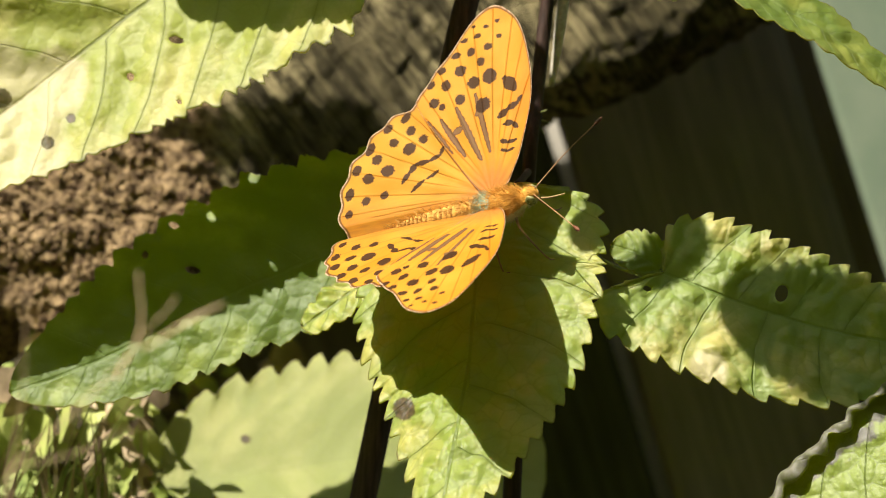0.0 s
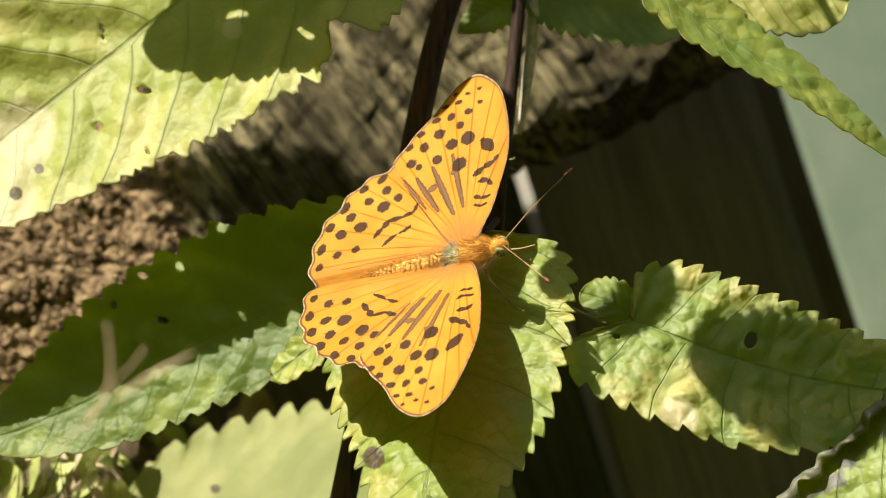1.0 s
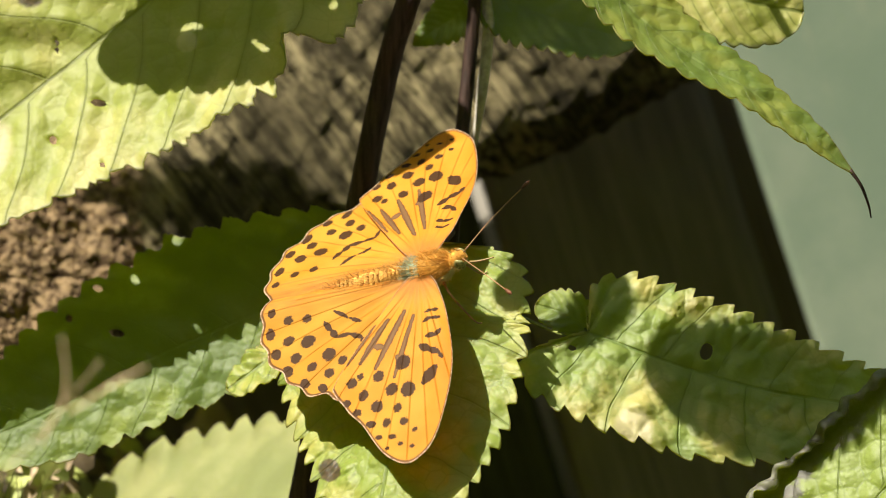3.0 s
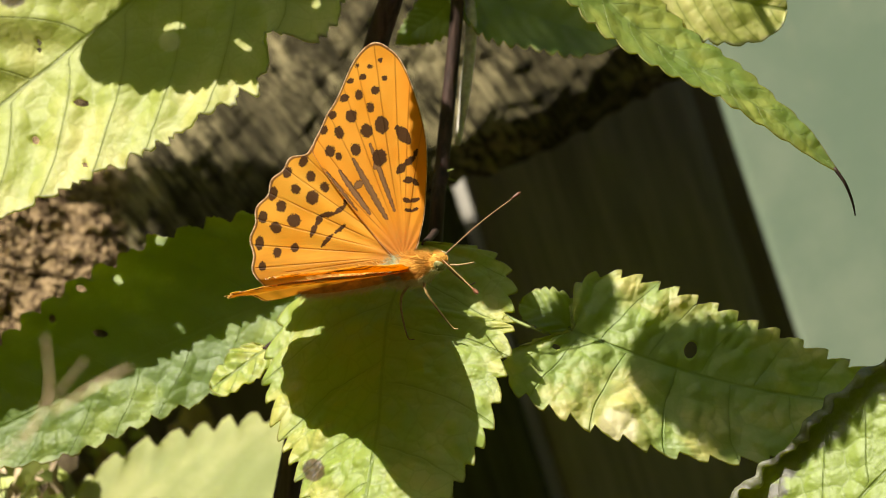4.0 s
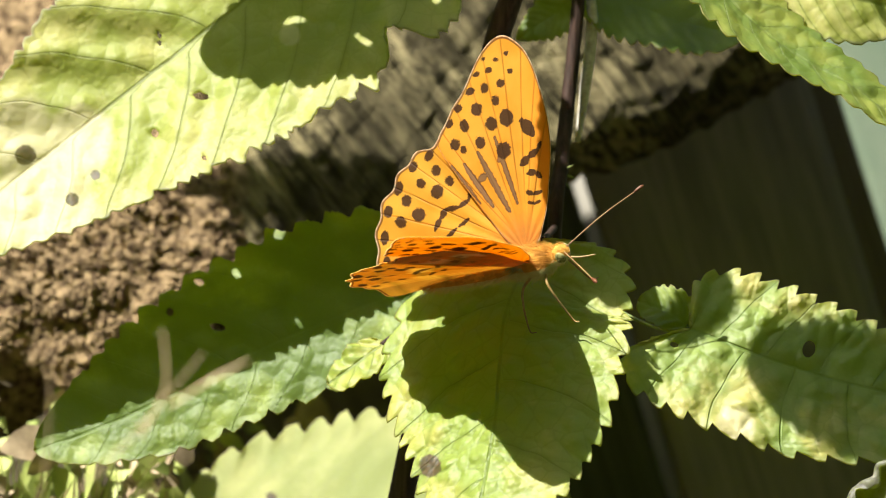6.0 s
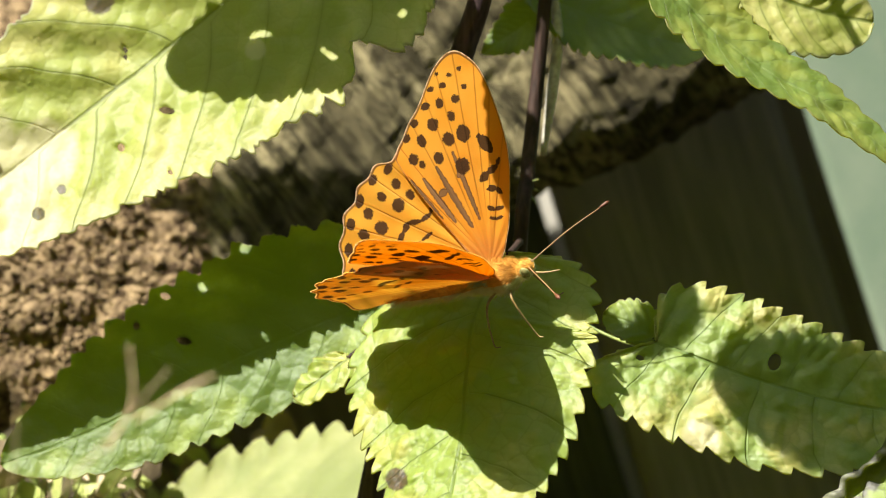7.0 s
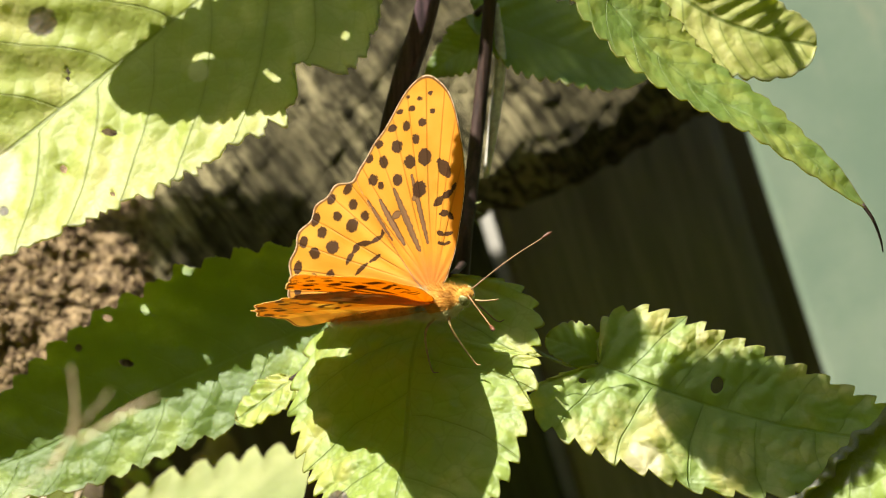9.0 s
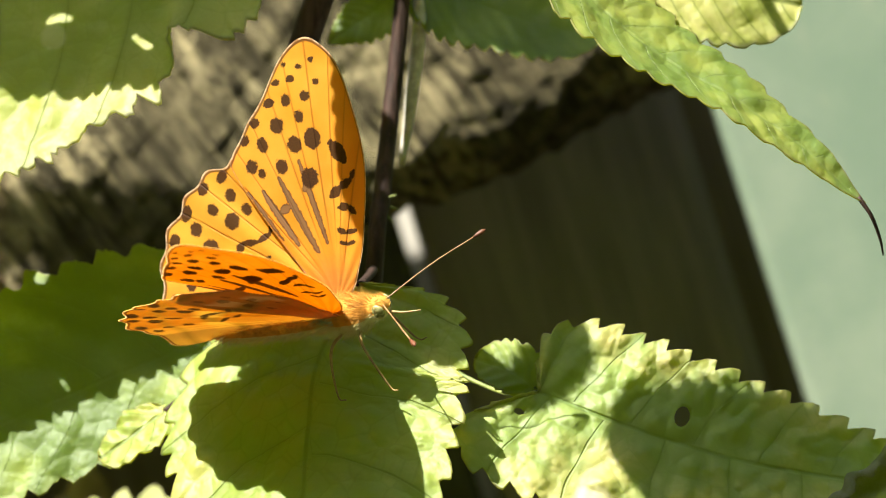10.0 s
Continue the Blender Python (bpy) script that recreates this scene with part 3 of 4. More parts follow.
    # an unseen narrow leaf, added only to throw some shade on the log
    leaf(p, LEAF_GREEN, [(-102.8, 46.7, 156.4), (-114.8, 45.7, 153.4), (-127.8, 45.7, 150.4), (-140.8, 45.7, 146.4)], (-0.3, -0.4, 0.85), 3.0, 3.4,
         "green toothed leaf above the log", teeth=9, tooth=0.3, seed=45, blunt=0.3, tip=0.5, nu=110, nv=14)
    stalk(p, [(9.0, 30.5, 82.5), (-45.0, 42.0, 134.0), (-102.8, 46.7, 156.4)], (1.0, 0.8, 0.6))
    # a low leaf far behind, pale in the sun
    leaf(p, LEAF_LOW, [(-54.5, 77.0, -55.0), (-35.6, 76.0, -50.6), (-14.4, 75.0, -48.0), (12.3, 77.0, -52.4)], (-0.1, -0.75, 0.6), 20.5, 18.8,
         "pale yellow-green leaf low in the clump", teeth=14, tooth=0.08, seed=9, blunt=0.30, tip=0.36, lobe=0.15, nu=120, nv=16, quilt=0.1, dry=[(-41.3, -45.4, 1.0)])
    stalk(p, [(-25.8, 40.0, -79.1), (-45.4, 64.0, -65.9), (-54.5, 77.0, -55.0)], (0.8, 0.7, 0.6), LEAF_STALK)
    leaf(p, LEAF_MIXED, [(-46.2, 97.0, -65.1), (-53.4, 97.0, -56.9), (-61.5, 97.0, -49.8), (-66.7, 99.0, -46.8)], (0.2, -0.8, 0.5), 8.0, 7.0,
         "yellow withered leaf low in the clump", teeth=12, seed=10, nu=80, nv=12)
    return p


def slender_plant():
    p = thing("garden_plant", (3.5, 24.0, -130.4), "slender garden plant with toothed yellowing leaves", "plant")
    stalk(p, [(3.5, 30.0, -131.0), (6.4, 30.0, -44.6), (8.2, 30.0, 1.1), (9.4, 34.0, 13.7), (10.6, 38.0, 25.5), (12.5, 40.0, 46.1), (14.2, 36.0, 75.2), (16.1, 32.0, 112.9)], (1.7, 1.5, 1.3, 1.3, 1.25, 1.15, 1.1, 0.9), STEM, "stem", "thin dark red stem", 60, 14, wobble=0.15)
    for k, (dx, dz) in enumerate(((1.9, 0.6), (2.3, -0.5), (1.5, -1.4), (-1.6, 0.9))):
        z = 13.0 - 1.1 * k
        stalk(p, [(9.5, 34.0, z), (9.5 + 0.6 * dx, 33.0, z + 0.4 * dz), (9.5 + dx, 32.6, z + dz)], (0.3, 0.22, 0.08), LEAF_STALK, "spur", n=8, ring=6)
    centre = leaf(p, LEAF_MIXED, [(6.3, 13.0, 0.6), (0.6, 7.4, -9.5), (-0.9, 0.5, -20.6), (-1.7, -6.4, -30.2), (-4.8, -18.4, -47.7), (-7.0, -26.4, -59.5)], (-0.39, -0.77, 0.5), 22.6, 25.5,
         "yellow-green toothed leaf with a brown spot", teeth=24, tooth=2.0, veins=8, fold=-0.2, quilt=0.55, seed=12, nu=300, ragged=0.012, fan=((16.0, 22.0), 5.0, 1.5, (1.5, 1.0), (0.75, 0.95)),
         dry=[(-12.4, -37.3, 1.9), (-21.5, -19.1, 0.6)])
    stalk(p, [(8.4, 31.0, 3.0), (7.6, 22.0, 2.0), (6.3, 13.0, 0.6)], (0.7, 0.6, 0.6))
    stalk(p, [(13.6, 42.5, 48.0), (14.6, 42.5, 38.5), (13.6, 42.0, 28.0), (12.2, 41.0, 17.7)], (0.6, 1.0, 1.0, 0.5), PETIOLE, "side_shoot", "pale hairy side shoot")
    right = leaf(p, LEAF_OLD, [(31.4, 9.0, -14.1), (44.5, 8.0, -19.0), (58.9, 9.0, -23.3), (73.4, 11.0, -25.8), (87.0, 14.0, -27.0)], [(0.0, -0.85, 0.55), (0.2, -0.85, 0.4)], 14.5, 18.0,
         "mottled green and cream toothed leaf half in shade", teeth=19, tooth=1.8, veins=8, fold=0.06, quilt=0.7, seed=15, nu=300, ragged=0.012, fan=((7.0, 6.0), 3.5, 10.5, 1.7, 0.55),
         holes=[(51.4, -17.3, 1.1, 1.5, -20), (28.6, -16.8, 0.9, 0.45, -20)], pale=[(38.7, -30.4, 3.5)])
    stalk(p, [(8.2, 30.0, 0.1), (17.1, 27.0, -9.6), (26.6, 20.0, -14.4), (31.4, 9.3, -14.1)], (0.4, 0.3, 0.3), LEAF_STALK)
    leaf(p, LEAF_GREEN, [(31.0, 14.0, -13.6), (28.6, 14.5, -11.8), (26.0, 15.0, -10.6), (22.6, 16.0, -9.6)], (-0.1, -0.85, 0.5), 3.6, 4.4,
         "small dark green leaf at the stalk of the mottled one", teeth=6, tooth=0.08, veins=4, quilt=0.3, wave=0.4, seed=17, blunt=0.35, tip=0.45, nu=70, nv=12)
    stalk(p, [(29.0, 17.5, -14.0), (30.2, 15.5, -13.8), (31.0, 14.0, -13.6)], (0.3, 0.3, 0.25), LEAF_STALK)
    # drooping leaf with a dried tip
    leaf(p, LEAF_DROOP, [(28.0, 12.0, 54.0), (38.0, 10.5, 41.2), (47.5, 9.5, 33.3), (58.0, 9.0, 27.2), (67.0, 9.3, 21.0), (76.7, 10.0, 12.5)], [(-0.1, -0.45, 0.85), (0.05, -0.55, 0.8)], 9.5, 8.5,
         "narrow drooping leaf with yellow blotches", teeth=17, tooth=0.08, veins=10, quilt=0.2, fold=0.12, seed=18, blunt=0.30, tip=0.95)
    stalk(p, [(75.7, 10.0, 13.5), (77.6, 10.0, 10.8), (78.9, 11.0, 7.6), (79.4, 12.0, 5.4)], (0.35, 0.3, 0.22, 0.12), STEM, "dried_tip", "withered brown leaf tip", 14, 8)
    stalk(p, [(13.3, 38.0, 59.7), (21.9, 25.0, 58.6), (30.3, 12.0, 53.8)], (0.8, 0.7, 0.6))
    # pale underside of a leaf turned over
    leaf(p, LEAF_PALE, [(39.1, 20.0, 53.1), (48.7, 19.0, 46.3), (58.4, 20.0, 42.5), (68.2, 22.0, 40.6)], (-0.2, -0.9, 0.2), 7.0, 9.0,
         "leaf turned to show its pale underside", teeth=12, tooth=0.06, seed=20, blunt=0.3, tip=0.4, nu=120, nv=16)
    stalk(p, [(13.5, 37.0, 65.5), (26.7, 26.0, 62.1), (39.1, 20.0, 53.1)], (0.7, 0.6, 0.6))
    # leaves behind the stem
    leaf(p, LEAF_GREEN, [(10.4, 46.0, 46.3), (20.3, 48.0, 42.4), (30.1, 48.0, 39.0), (40.9, 48.0, 36.5)], (0.0, -0.75, 0.6), 9.0, 9.0,
         "green toothed leaf behind the thin stem", teeth=14, tooth=0.08, quilt=0.15, seed=22, nu=140, nv=18, blunt=0.3, tip=0.5)
    stalk(p, [(12.5, 40.0, 47.1), (11.4, 43.0, 47.2), (10.4, 46.0, 46.3)], (0.6, 0.6, 0.6))
    leaf(p, LEAF_GREEN, [(11.9, 46.0, 44.3), (8.5, 47.0, 40.4), (4.5, 48.0, 37.5), (1.6, 48.0, 35.5)], (0.1, -0.8, 0.5), 4.5, 4.5,
         "small green leaf in shade", teeth=10, quilt=0.15, seed=23, nu=80, nv=12)
    # high leaf out over the clump, which shades the mottled one
    leaf(p, LEAF_GREEN, [(30.7, -37.2, 90.8), (14.0, -39.2, 91.6), (-8.5, -39.2, 92.0), (-23.5, -38.2, 92.5)], (-0.2, -0.8, 0.6), 13.5, 14.0,
         "green toothed leaf high over the clump", teeth=18, tooth=0.1, seed=25, blunt=0.4, tip=0.45, nu=140, nv=18)
    stalk(p, [(15.7, 33.0, 105.2), (27.0, 0.0, 104.0), (30.7, -37.2, 90.8)], (0.9, 0.8, 0.7))
    # two unseen leaves, added to shade the leaf behind the stem and the mottled one
    for ribs, wide, words, seed in (
            ([(-1.3, 19.8, 118.2), (-15.3, 16.8, 121.2), (-31.4, 13.8, 123.2), (-47.4, 11.8, 124.2)], 8.5, "green leaf near the top of the slender stem", 41),
            ([(-23.7, -27.2, 99.7), (-24.7, -27.2, 88.7), (-26.2, -27.2, 77.7), (-27.2, -27.2, 66.7)], 5.0, "small green leaf high over the clump", 43)):
        leaf(p, LEAF_GREEN, ribs, (-0.3, -0.55, 0.7), wide, wide, words, teeth=14, tooth=0.1, seed=seed, blunt=0.35, tip=0.5, nu=110, nv=14)
        stalk(p, [(15.9, 32.5, 109.0), tuple((np.array((15.9, 32.5, 109.0)) + np.array(ribs[0])) / 2 + (0, 0, 4)), ribs[0]], (0.8, 0.7, 0.6))
    return p, centre, right


def curled_plant():
    p = thing("garden_plant", (39.5, 0.0, -128.2), "garden plant with a leaf drying grey along its rim", "plant")
    stalk(p, [(39.5, 0.0, -128.2), (39.4, -2.0, -98.0), (40.6, -6.0, -81.0)], (1.8, 1.5, 1.0), STEM, "stem", "dark stem")
    leaf(p, LEAF_MIXED, [(40.6, -6.0, -81.0), (60.1, -8.0, -60.7), (73.6, -8.0, -47.3), (87.4, -8.0, -33.4), (106.8, -6.0, -13.8)], (-0.2, -0.8, 0.55), 20.0, 18.0,
         "yellow-green leaf with a curled grey dead rim", teeth=14, tooth=0.06, seed=31, curl=4.1, grey_rim=0.72, blunt=0.2, tip=0.25, lobe=0.03, fold=0.03,
         holes=[(59.6, -29.9, 0.7, 0.6, 0)])


def undergrowth():
    rng = random.Random(4)
    verts, faces = [], []
    for _ in range(2600):
        x, y = rng.uniform(-150, -40), rng.uniform(56, 88)
        h, lean = rng.uniform(62, 124), rng.gauss(0, 26)
        bend, wd, ly = rng.uniform(-18, 18), rng.uniform(0.5, 1.4), rng.uniform(-20, 10)
        if x + max(0, lean + bend) > -58 or h > 104:
            continue
        k = len(verts)
        for i in range(6):
            f = i / 5
            c = np.array((x + lean * f + bend * f * f, y + ly * f, GROUND - 3 + h * f * (1 - 0.15 * f)))
            wdt = wd * (1 - f) ** 0.7 + 0.05
            verts += [c - (wdt, 0, 0), c + (wdt, 0.25, 0)]
        faces += [(k + 2 * i, k + 2 * i + 1, k + 2 * i + 3, k + 2 * i + 2) for i in range(5)]
    tagged(solid("grass", verts, faces, [GRASS, LITTER], slots=[1 if (i // 5) % 5 in (1, 3) else 0 for i in range(len(faces))]), "blurred grass and weeds under the leaves", "grass", kind="stuff")
    verts, faces = [], []
    for _ in range(1500):
        c = np.array((rng.uniform(-150, -36), rng.uniform(58, 90), 0))
        if c[0] > -58:
            c[1] += 52
        c[2] = GROUND + rng.uniform(25, 98) * rng.uniform(0.75, 1.0)
        a, b = Vector((rng.gauss(0, 1), rng.gauss(0, 1), rng.gauss(0, 1))).normalized(), Vector((rng.gauss(0, 1), rng.gauss(0, 1), rng.gauss(0, 1))).normalized()
        b = (b - a * b.dot(a)).normalized()
        ln, wd = (rng.uniform(6, 13), rng.uniform(1.6, 4.2)) if rng.random() < 0.35 else (rng.uniform(2, 6), rng.uniform(0.8, 2.2))
        k = len(verts)
        for i in range(5):
            f = i / 4
            ww = wd * math.sin(math.pi * (0.1 + 0.85 * f))
            mid = c + np.array(a) * ln * (f - 0.5) + np.array(a.cross(b)) * 1.5 * math.sin(3 * f)
            verts += [mid - np.array(b) * ww, mid + np.array(b) * ww]
        faces += [(k + 2 * i, k + 2 * i + 1, k + 2 * i + 3, k + 2 * i + 2) for i in range(4)]
    tagged(solid("leaf_litter", verts, faces, [LITTER, GRASS], slots=[0 if (i // 4) % 2 else 1 for i in range(len(faces))]), "dead leaves and moss on the ground", "litter", kind="stuff")


def straw():
    s = thing("dry_stalk", (-65.6, -190.0, -110.9), "dry branching straw stalk standing before the leaves", "dry stalk")
    joint = (-67.6, -190.0, -41.5)
    stalk(s, [(-65.6, -190.0, -110.9), (-68.9, -190.0, -70.1), joint], (0.26, 0.24, 0.2), STRAW, "stem")
    for end, r in (((-65.6, -190.0, -16.2), 0.75), ((-43.6, -190.0, -16.2), 1.0), ((-48.5, -190.0, -34.6), 0.7)):
        m = tuple((np.array(joint) + np.array(end)) / 2 + (0.8, 0, -0.6))
        stalk(s, [joint, m, end], (r * 0.15, r * 0.12, r * 0.08), STRAW, "branch", n=20)
    stalk(s, [(-52.5, -190.0, -28.5), (-48.9, -190.0, -21.1), (-49.3, -190.0, -13.0)], (0.22, 0.2, 0.13), STRAW, "branch")
    stalk(s, [(-48.5, -190.0, -24.0), (-42.8, -190.0, -20.3), (-37.0, -190.0, -17.1)], (0.2, 0.26, 0.3, 0.13), STRAW, "branch")


# ---- the butterfly ----
def wing_material(name, dorsal, hind=False):
    m = Nodes(name)
    xy = m.attr("wuv", "Vector")
    dark = m.attr("dark")
    ragged = m.math("ADD", dark, m.math("MULTIPLY", m.math("SUBTRACT", m.noise(xy, 1.9, 6, 0.75), 0.5), 1.5))
    mark = m.ramp(ragged, 0.38, 0.62)
    line = m.attr("line")
    soft = m.noise(xy, 0.12, 4)
    scales = m.noise(m.stretch(xy, 5, 5, 5), 1.0, 3, 0.7)
    root = m.attr("root")
    cloud = m.math("ADD", m.attr("smoky"), m.math("MULTIPLY", m.math("SUBTRACT", m.noise(xy, 1.6, 6, 0.75), 0.5), 1.3))
    streak, streak_rim = m.ramp(cloud, 0.36, 0.62), m.math("MULTIPLY", m.ramp(cloud, 0.30, 0.48), m.ramp(cloud, 0.80, 0.55))
    if dorsal:
        col = m.mix(m.ramp(soft, 0.3, 0.7), (0.74, 0.33, 0.028), (0.82, 0.44, 0.06))
        col = m.mix(m.math("MULTIPLY", m.attr("costa"), 0.5), col, (0.78, 0.24, 0.012))
        col = m.mix(m.ramp(m.math("ADD", root, m.math("MULTIPLY", m.noise(xy, 0.6, 4), 0.4)), 0.5, 1.2, 0.0, 0.75), col, (0.50, 0.24, 0.06))
        col = m.mix(m.math("MULTIPLY", line, 0.45), col, (0.18, 0.065, 0.014))
        hair = m.noise(m.stretch(xy, 0.22, 2.4, 1.0), 1.0, 4, 0.6)
        col = m.mix(m.math("MULTIPLY", m.attr("inner"), m.ramp(hair, 0.35, 0.65, 0.25, 0.8)), col, (0.46, 0.20, 0.05))
        col = m.mix(m.math("MULTIPLY", streak, 0.85), col, (0.21, 0.12, 0.075))
        col = m.mix(m.math("MULTIPLY", streak_rim, 0.75), col, (0.09, 0.04, 0.02))
        col = m.mix(m.math("MULTIPLY", mark, 0.97), col, (0.055, 0.022, 0.010))
    else:
        col = m.mix(m.ramp(soft, 0.3, 0.7), (0.64, 0.30, 0.05), (0.72, 0.38, 0.08))
        if hind:
            col = m.mix(m.ramp(soft, 0.3, 0.7), (0.36, 0.19, 0.05), (0.50, 0.28, 0.08))
            col = m.mix(m.math("MULTIPLY", m.attr("inner"), 0.85), col, (0.60, 0.53, 0.32))
            band = m.attr("band")
            col = m.mix(m.math("MULTIPLY", band, 0.85), col, (0.15, 0.16, 0.06))
            col = m.mix(m.math("MULTIPLY", m.attr("gleam"), 0.85), col, (0.62, 0.60, 0.38))
        col = m.mix(m.math("MULTIPLY", line, 0.5), col, (0.22, 0.09, 0.02))
        col = m.mix(m.math("MULTIPLY", m.math("MAXIMUM", mark, streak), 0.55 if hind else 0.95), col, (0.07, 0.03, 0.014))
    fringe = m.attr("rim")
    col = m.mix(m.ramp(fringe, 0.30, 0.5, 0.0, 0.9), col, (0.09, 0.04, 0.02))
    col = m.mix(m.math("MULTIPLY", m.ramp(fringe, 0.72, 0.82), m.ramp(m.noise(xy, 1.1, 2), 0.35, 0.55, 0.25, 1.0)), col, (0.72, 0.58, 0.40))
    col = m.mix(m.ramp(scales, 0.35, 0.8, 0.0, 0.16), col, (0.44, 0.17, 0.02))
    h = m.math("ADD", m.math("MULTIPLY", line, 1.0), m.math("MULTIPLY", scales, 0.3))
    return m.finish(col, 0.62, m.bump(h, 0.10 * MM), 0.25, 0.58 if dorsal else 0.6, m.mix(0.12, col, (0.62, 0.44, 0.22)) if hind else m.mix(m.math("MULTIPLY", m.math("SUBTRACT", 1.0, m.math("MAXIMUM", mark, streak)), 0.75) if dorsal else 0.1, col, (0.98, 0.48, 0.04) if dorsal else (0.72, 0.36, 0.07)))


WING_UP, WING_FORE_UNDER, WING_HIND_UNDER = wing_material("orange wing scales", True), wing_material("orange underwing", False), wing_material("olive washed underwing", False, True)
FUR = plain_material("tawny body fur", (0.36, 0.16, 0.025), (0.66, 0.33, 0.055), 900, 0.8)
FUR_DARK = plain_material("brown body fur", (0.32, 0.15, 0.03), (0.62, 0.33, 0.07), 900, 0.8)
FUR_GREEN = plain_material("greenish body fur", (0.18, 0.25, 0.17), (0.38, 0.46, 0.33), 900, 0.8)
FUR_BELLY = plain_material("pale belly fur", (0.46, 0.42, 0.20), (0.66, 0.62, 0.38), 900, 0.8)
EYE = plain_material("mottled green eye", (0.10, 0.09, 0.03), (0.46, 0.44, 0.20), 1500, 0.25)
FEELER = plain_material("brown antenna", (0.20, 0.10, 0.04), (0.36, 0.20, 0.09), 800, 0.5)
CLUB = plain_material("dark antenna club", (0.05, 0.02, 0.012), (0.16, 0.05, 0.02), 800, 0.5)
LEG = plain_material("amber leg", (0.24, 0.15, 0.055), (0.38, 0.25, 0.10), 800, 0.5)

# Wing outlines and markings: x towards the head, y away from the body.
FORE_EDGE = [(0.3, 0.4), (2.2, 3.5), (4.3, 10.2), (5.4, 18.5), (4.6, 26.5), (2.2, 33.4), (-0.6, 36.6), (-3.2, 36.9), (-6.6, 34.6), (-9.8, 29.6), (-13.5, 24.9), (-15.7, 21.6), (-15.6, 19.3), (-10.2, 10.6), (-3.0, 0.6)]
HIND_EDGE = [(0.6, 0.6), (1.2, 10.0), (1.0, 19.0), (-4.0, 24.6), (-11.8, 23.6), (-17.0, 20.9), (-21.8, 19.2), (-25.3, 15.9), (-28.9, 11.3), (-30.4, 6.8), (-30.6, 3.4), (-29.6, -1.5), (-27.0, -3.4), (-21.0, -2.8), (-12.0, -1.4), (-5.0, -1.0), (-2.0, -1.0)]
FORE_SPOTS = [(-12.7, 19.9, 0.95), (-7.8, 19.6, 1.05), (-5.4, 22.5, 1.15), (-2.4, 23.1, 1.45), (-3.5, 17.7, 1.4), (-10.5, 22.8, 1.05), (-8.0, 25.3, 1.05), (-4.2, 26.3, 0.85), (-11.2, 18.9, 0.65),
              (-6.2, 28.7, 0.85), (-3.0, 29.1, 0.75)]
FORE_RIM_SPOTS = [(-11.5, 25.9, 0.8), (-9.0, 28.5, 0.75), (-13.5, 23.6, 0.8), (-5.1, 31.6, 0.6), (-1.1, 30.9, 0.5), (-3.6, 33.2, 0.45), (-1.6, 34.0, 0.45), (-7.6, 31.2, 0.55), (-6.0, 33.6, 0.4)]
FORE_BARS = [(-0.5, 14.9, 1.1, 16.0, 0.6), (1.1, 16.0, 2.9, 16.9, 0.5), (2.9, 16.9, 3.6, 18.2, 0.3), (0.6, 13.2, 2.1, 13.4, 0.46), (2.1, 13.4, 3.0, 12.3, 0.36), (-0.1, 10.3, 1.2, 9.7, 0.34), (1.2, 9.7, 2.9, 10.0, 0.3),
             (0.1, 8.5, 1.3, 8.1, 0.26), (1.3, 8.1, 2.5, 8.4, 0.26), (0.4, 22.2, 2.3, 19.8, 0.9)]
FORE_STREAKS = [(-1.9, 8.6, -5.0, 20.2, 0.36), (-3.6, 7.4, -8.4, 18.0, 0.42), (-6.6, 8.6, -11.3, 16.4, 0.38), (-8.8, 9.4, -13.6, 16.4, 0.2), (-2.6, 18.4, -4.6, 16.2, 0.6), (-7.2, 14.0, -8.8, 13.4, 0.5)]
HIND_SPOTS = [(-17.6, 12.6, 1.2), (-21.6, 9.2, 1.3), (-22.0, 4.6, 0.8), (-15.1, 14.1, 0.9), (-17.5, 16.2, 0.9), (-20.6, 14.4, 0.95), (-23.8, 11.9, 1.0), (-25.2, 8.4, 1.1), (-25.5, 4.2, 0.85), (-7.0, 13.0, 0.8), (-8.5, 17.0, 0.9), (-4.0, 17.0, 0.8), (-11.5, 18.8, 0.8), (-5.0, 10.0, 0.7), (-1.6, 13.4, 0.7), (-6.0, 20.6, 0.7)]
HIND_RIM_SPOTS = [(-18.6, 18.9, 0.9), (-21.9, 17.4, 0.95), (-25.2, 14.2, 1.05), (-27.5, 10.5, 1.05), (-28.8, 6.2, 1.0), (-28.6, 2.2, 0.85)]
HIND_BARS = [(-18.6, 6.2, -17.4, 8.0, 0.42), (-17.4, 8.0, -16.3, 9.4, 0.5), (-16.3, 9.4, -13.8, 9.4, 0.38), (-13.8, 9.4, -11.7, 10.4, 0.36), (-11.7, 10.4, -11.2, 11.8, 0.34), (-16.9, 4.2, -14.4, 6.0, 0.3), (-14.0, 6.2, -11.9, 7.3, 0.3)]


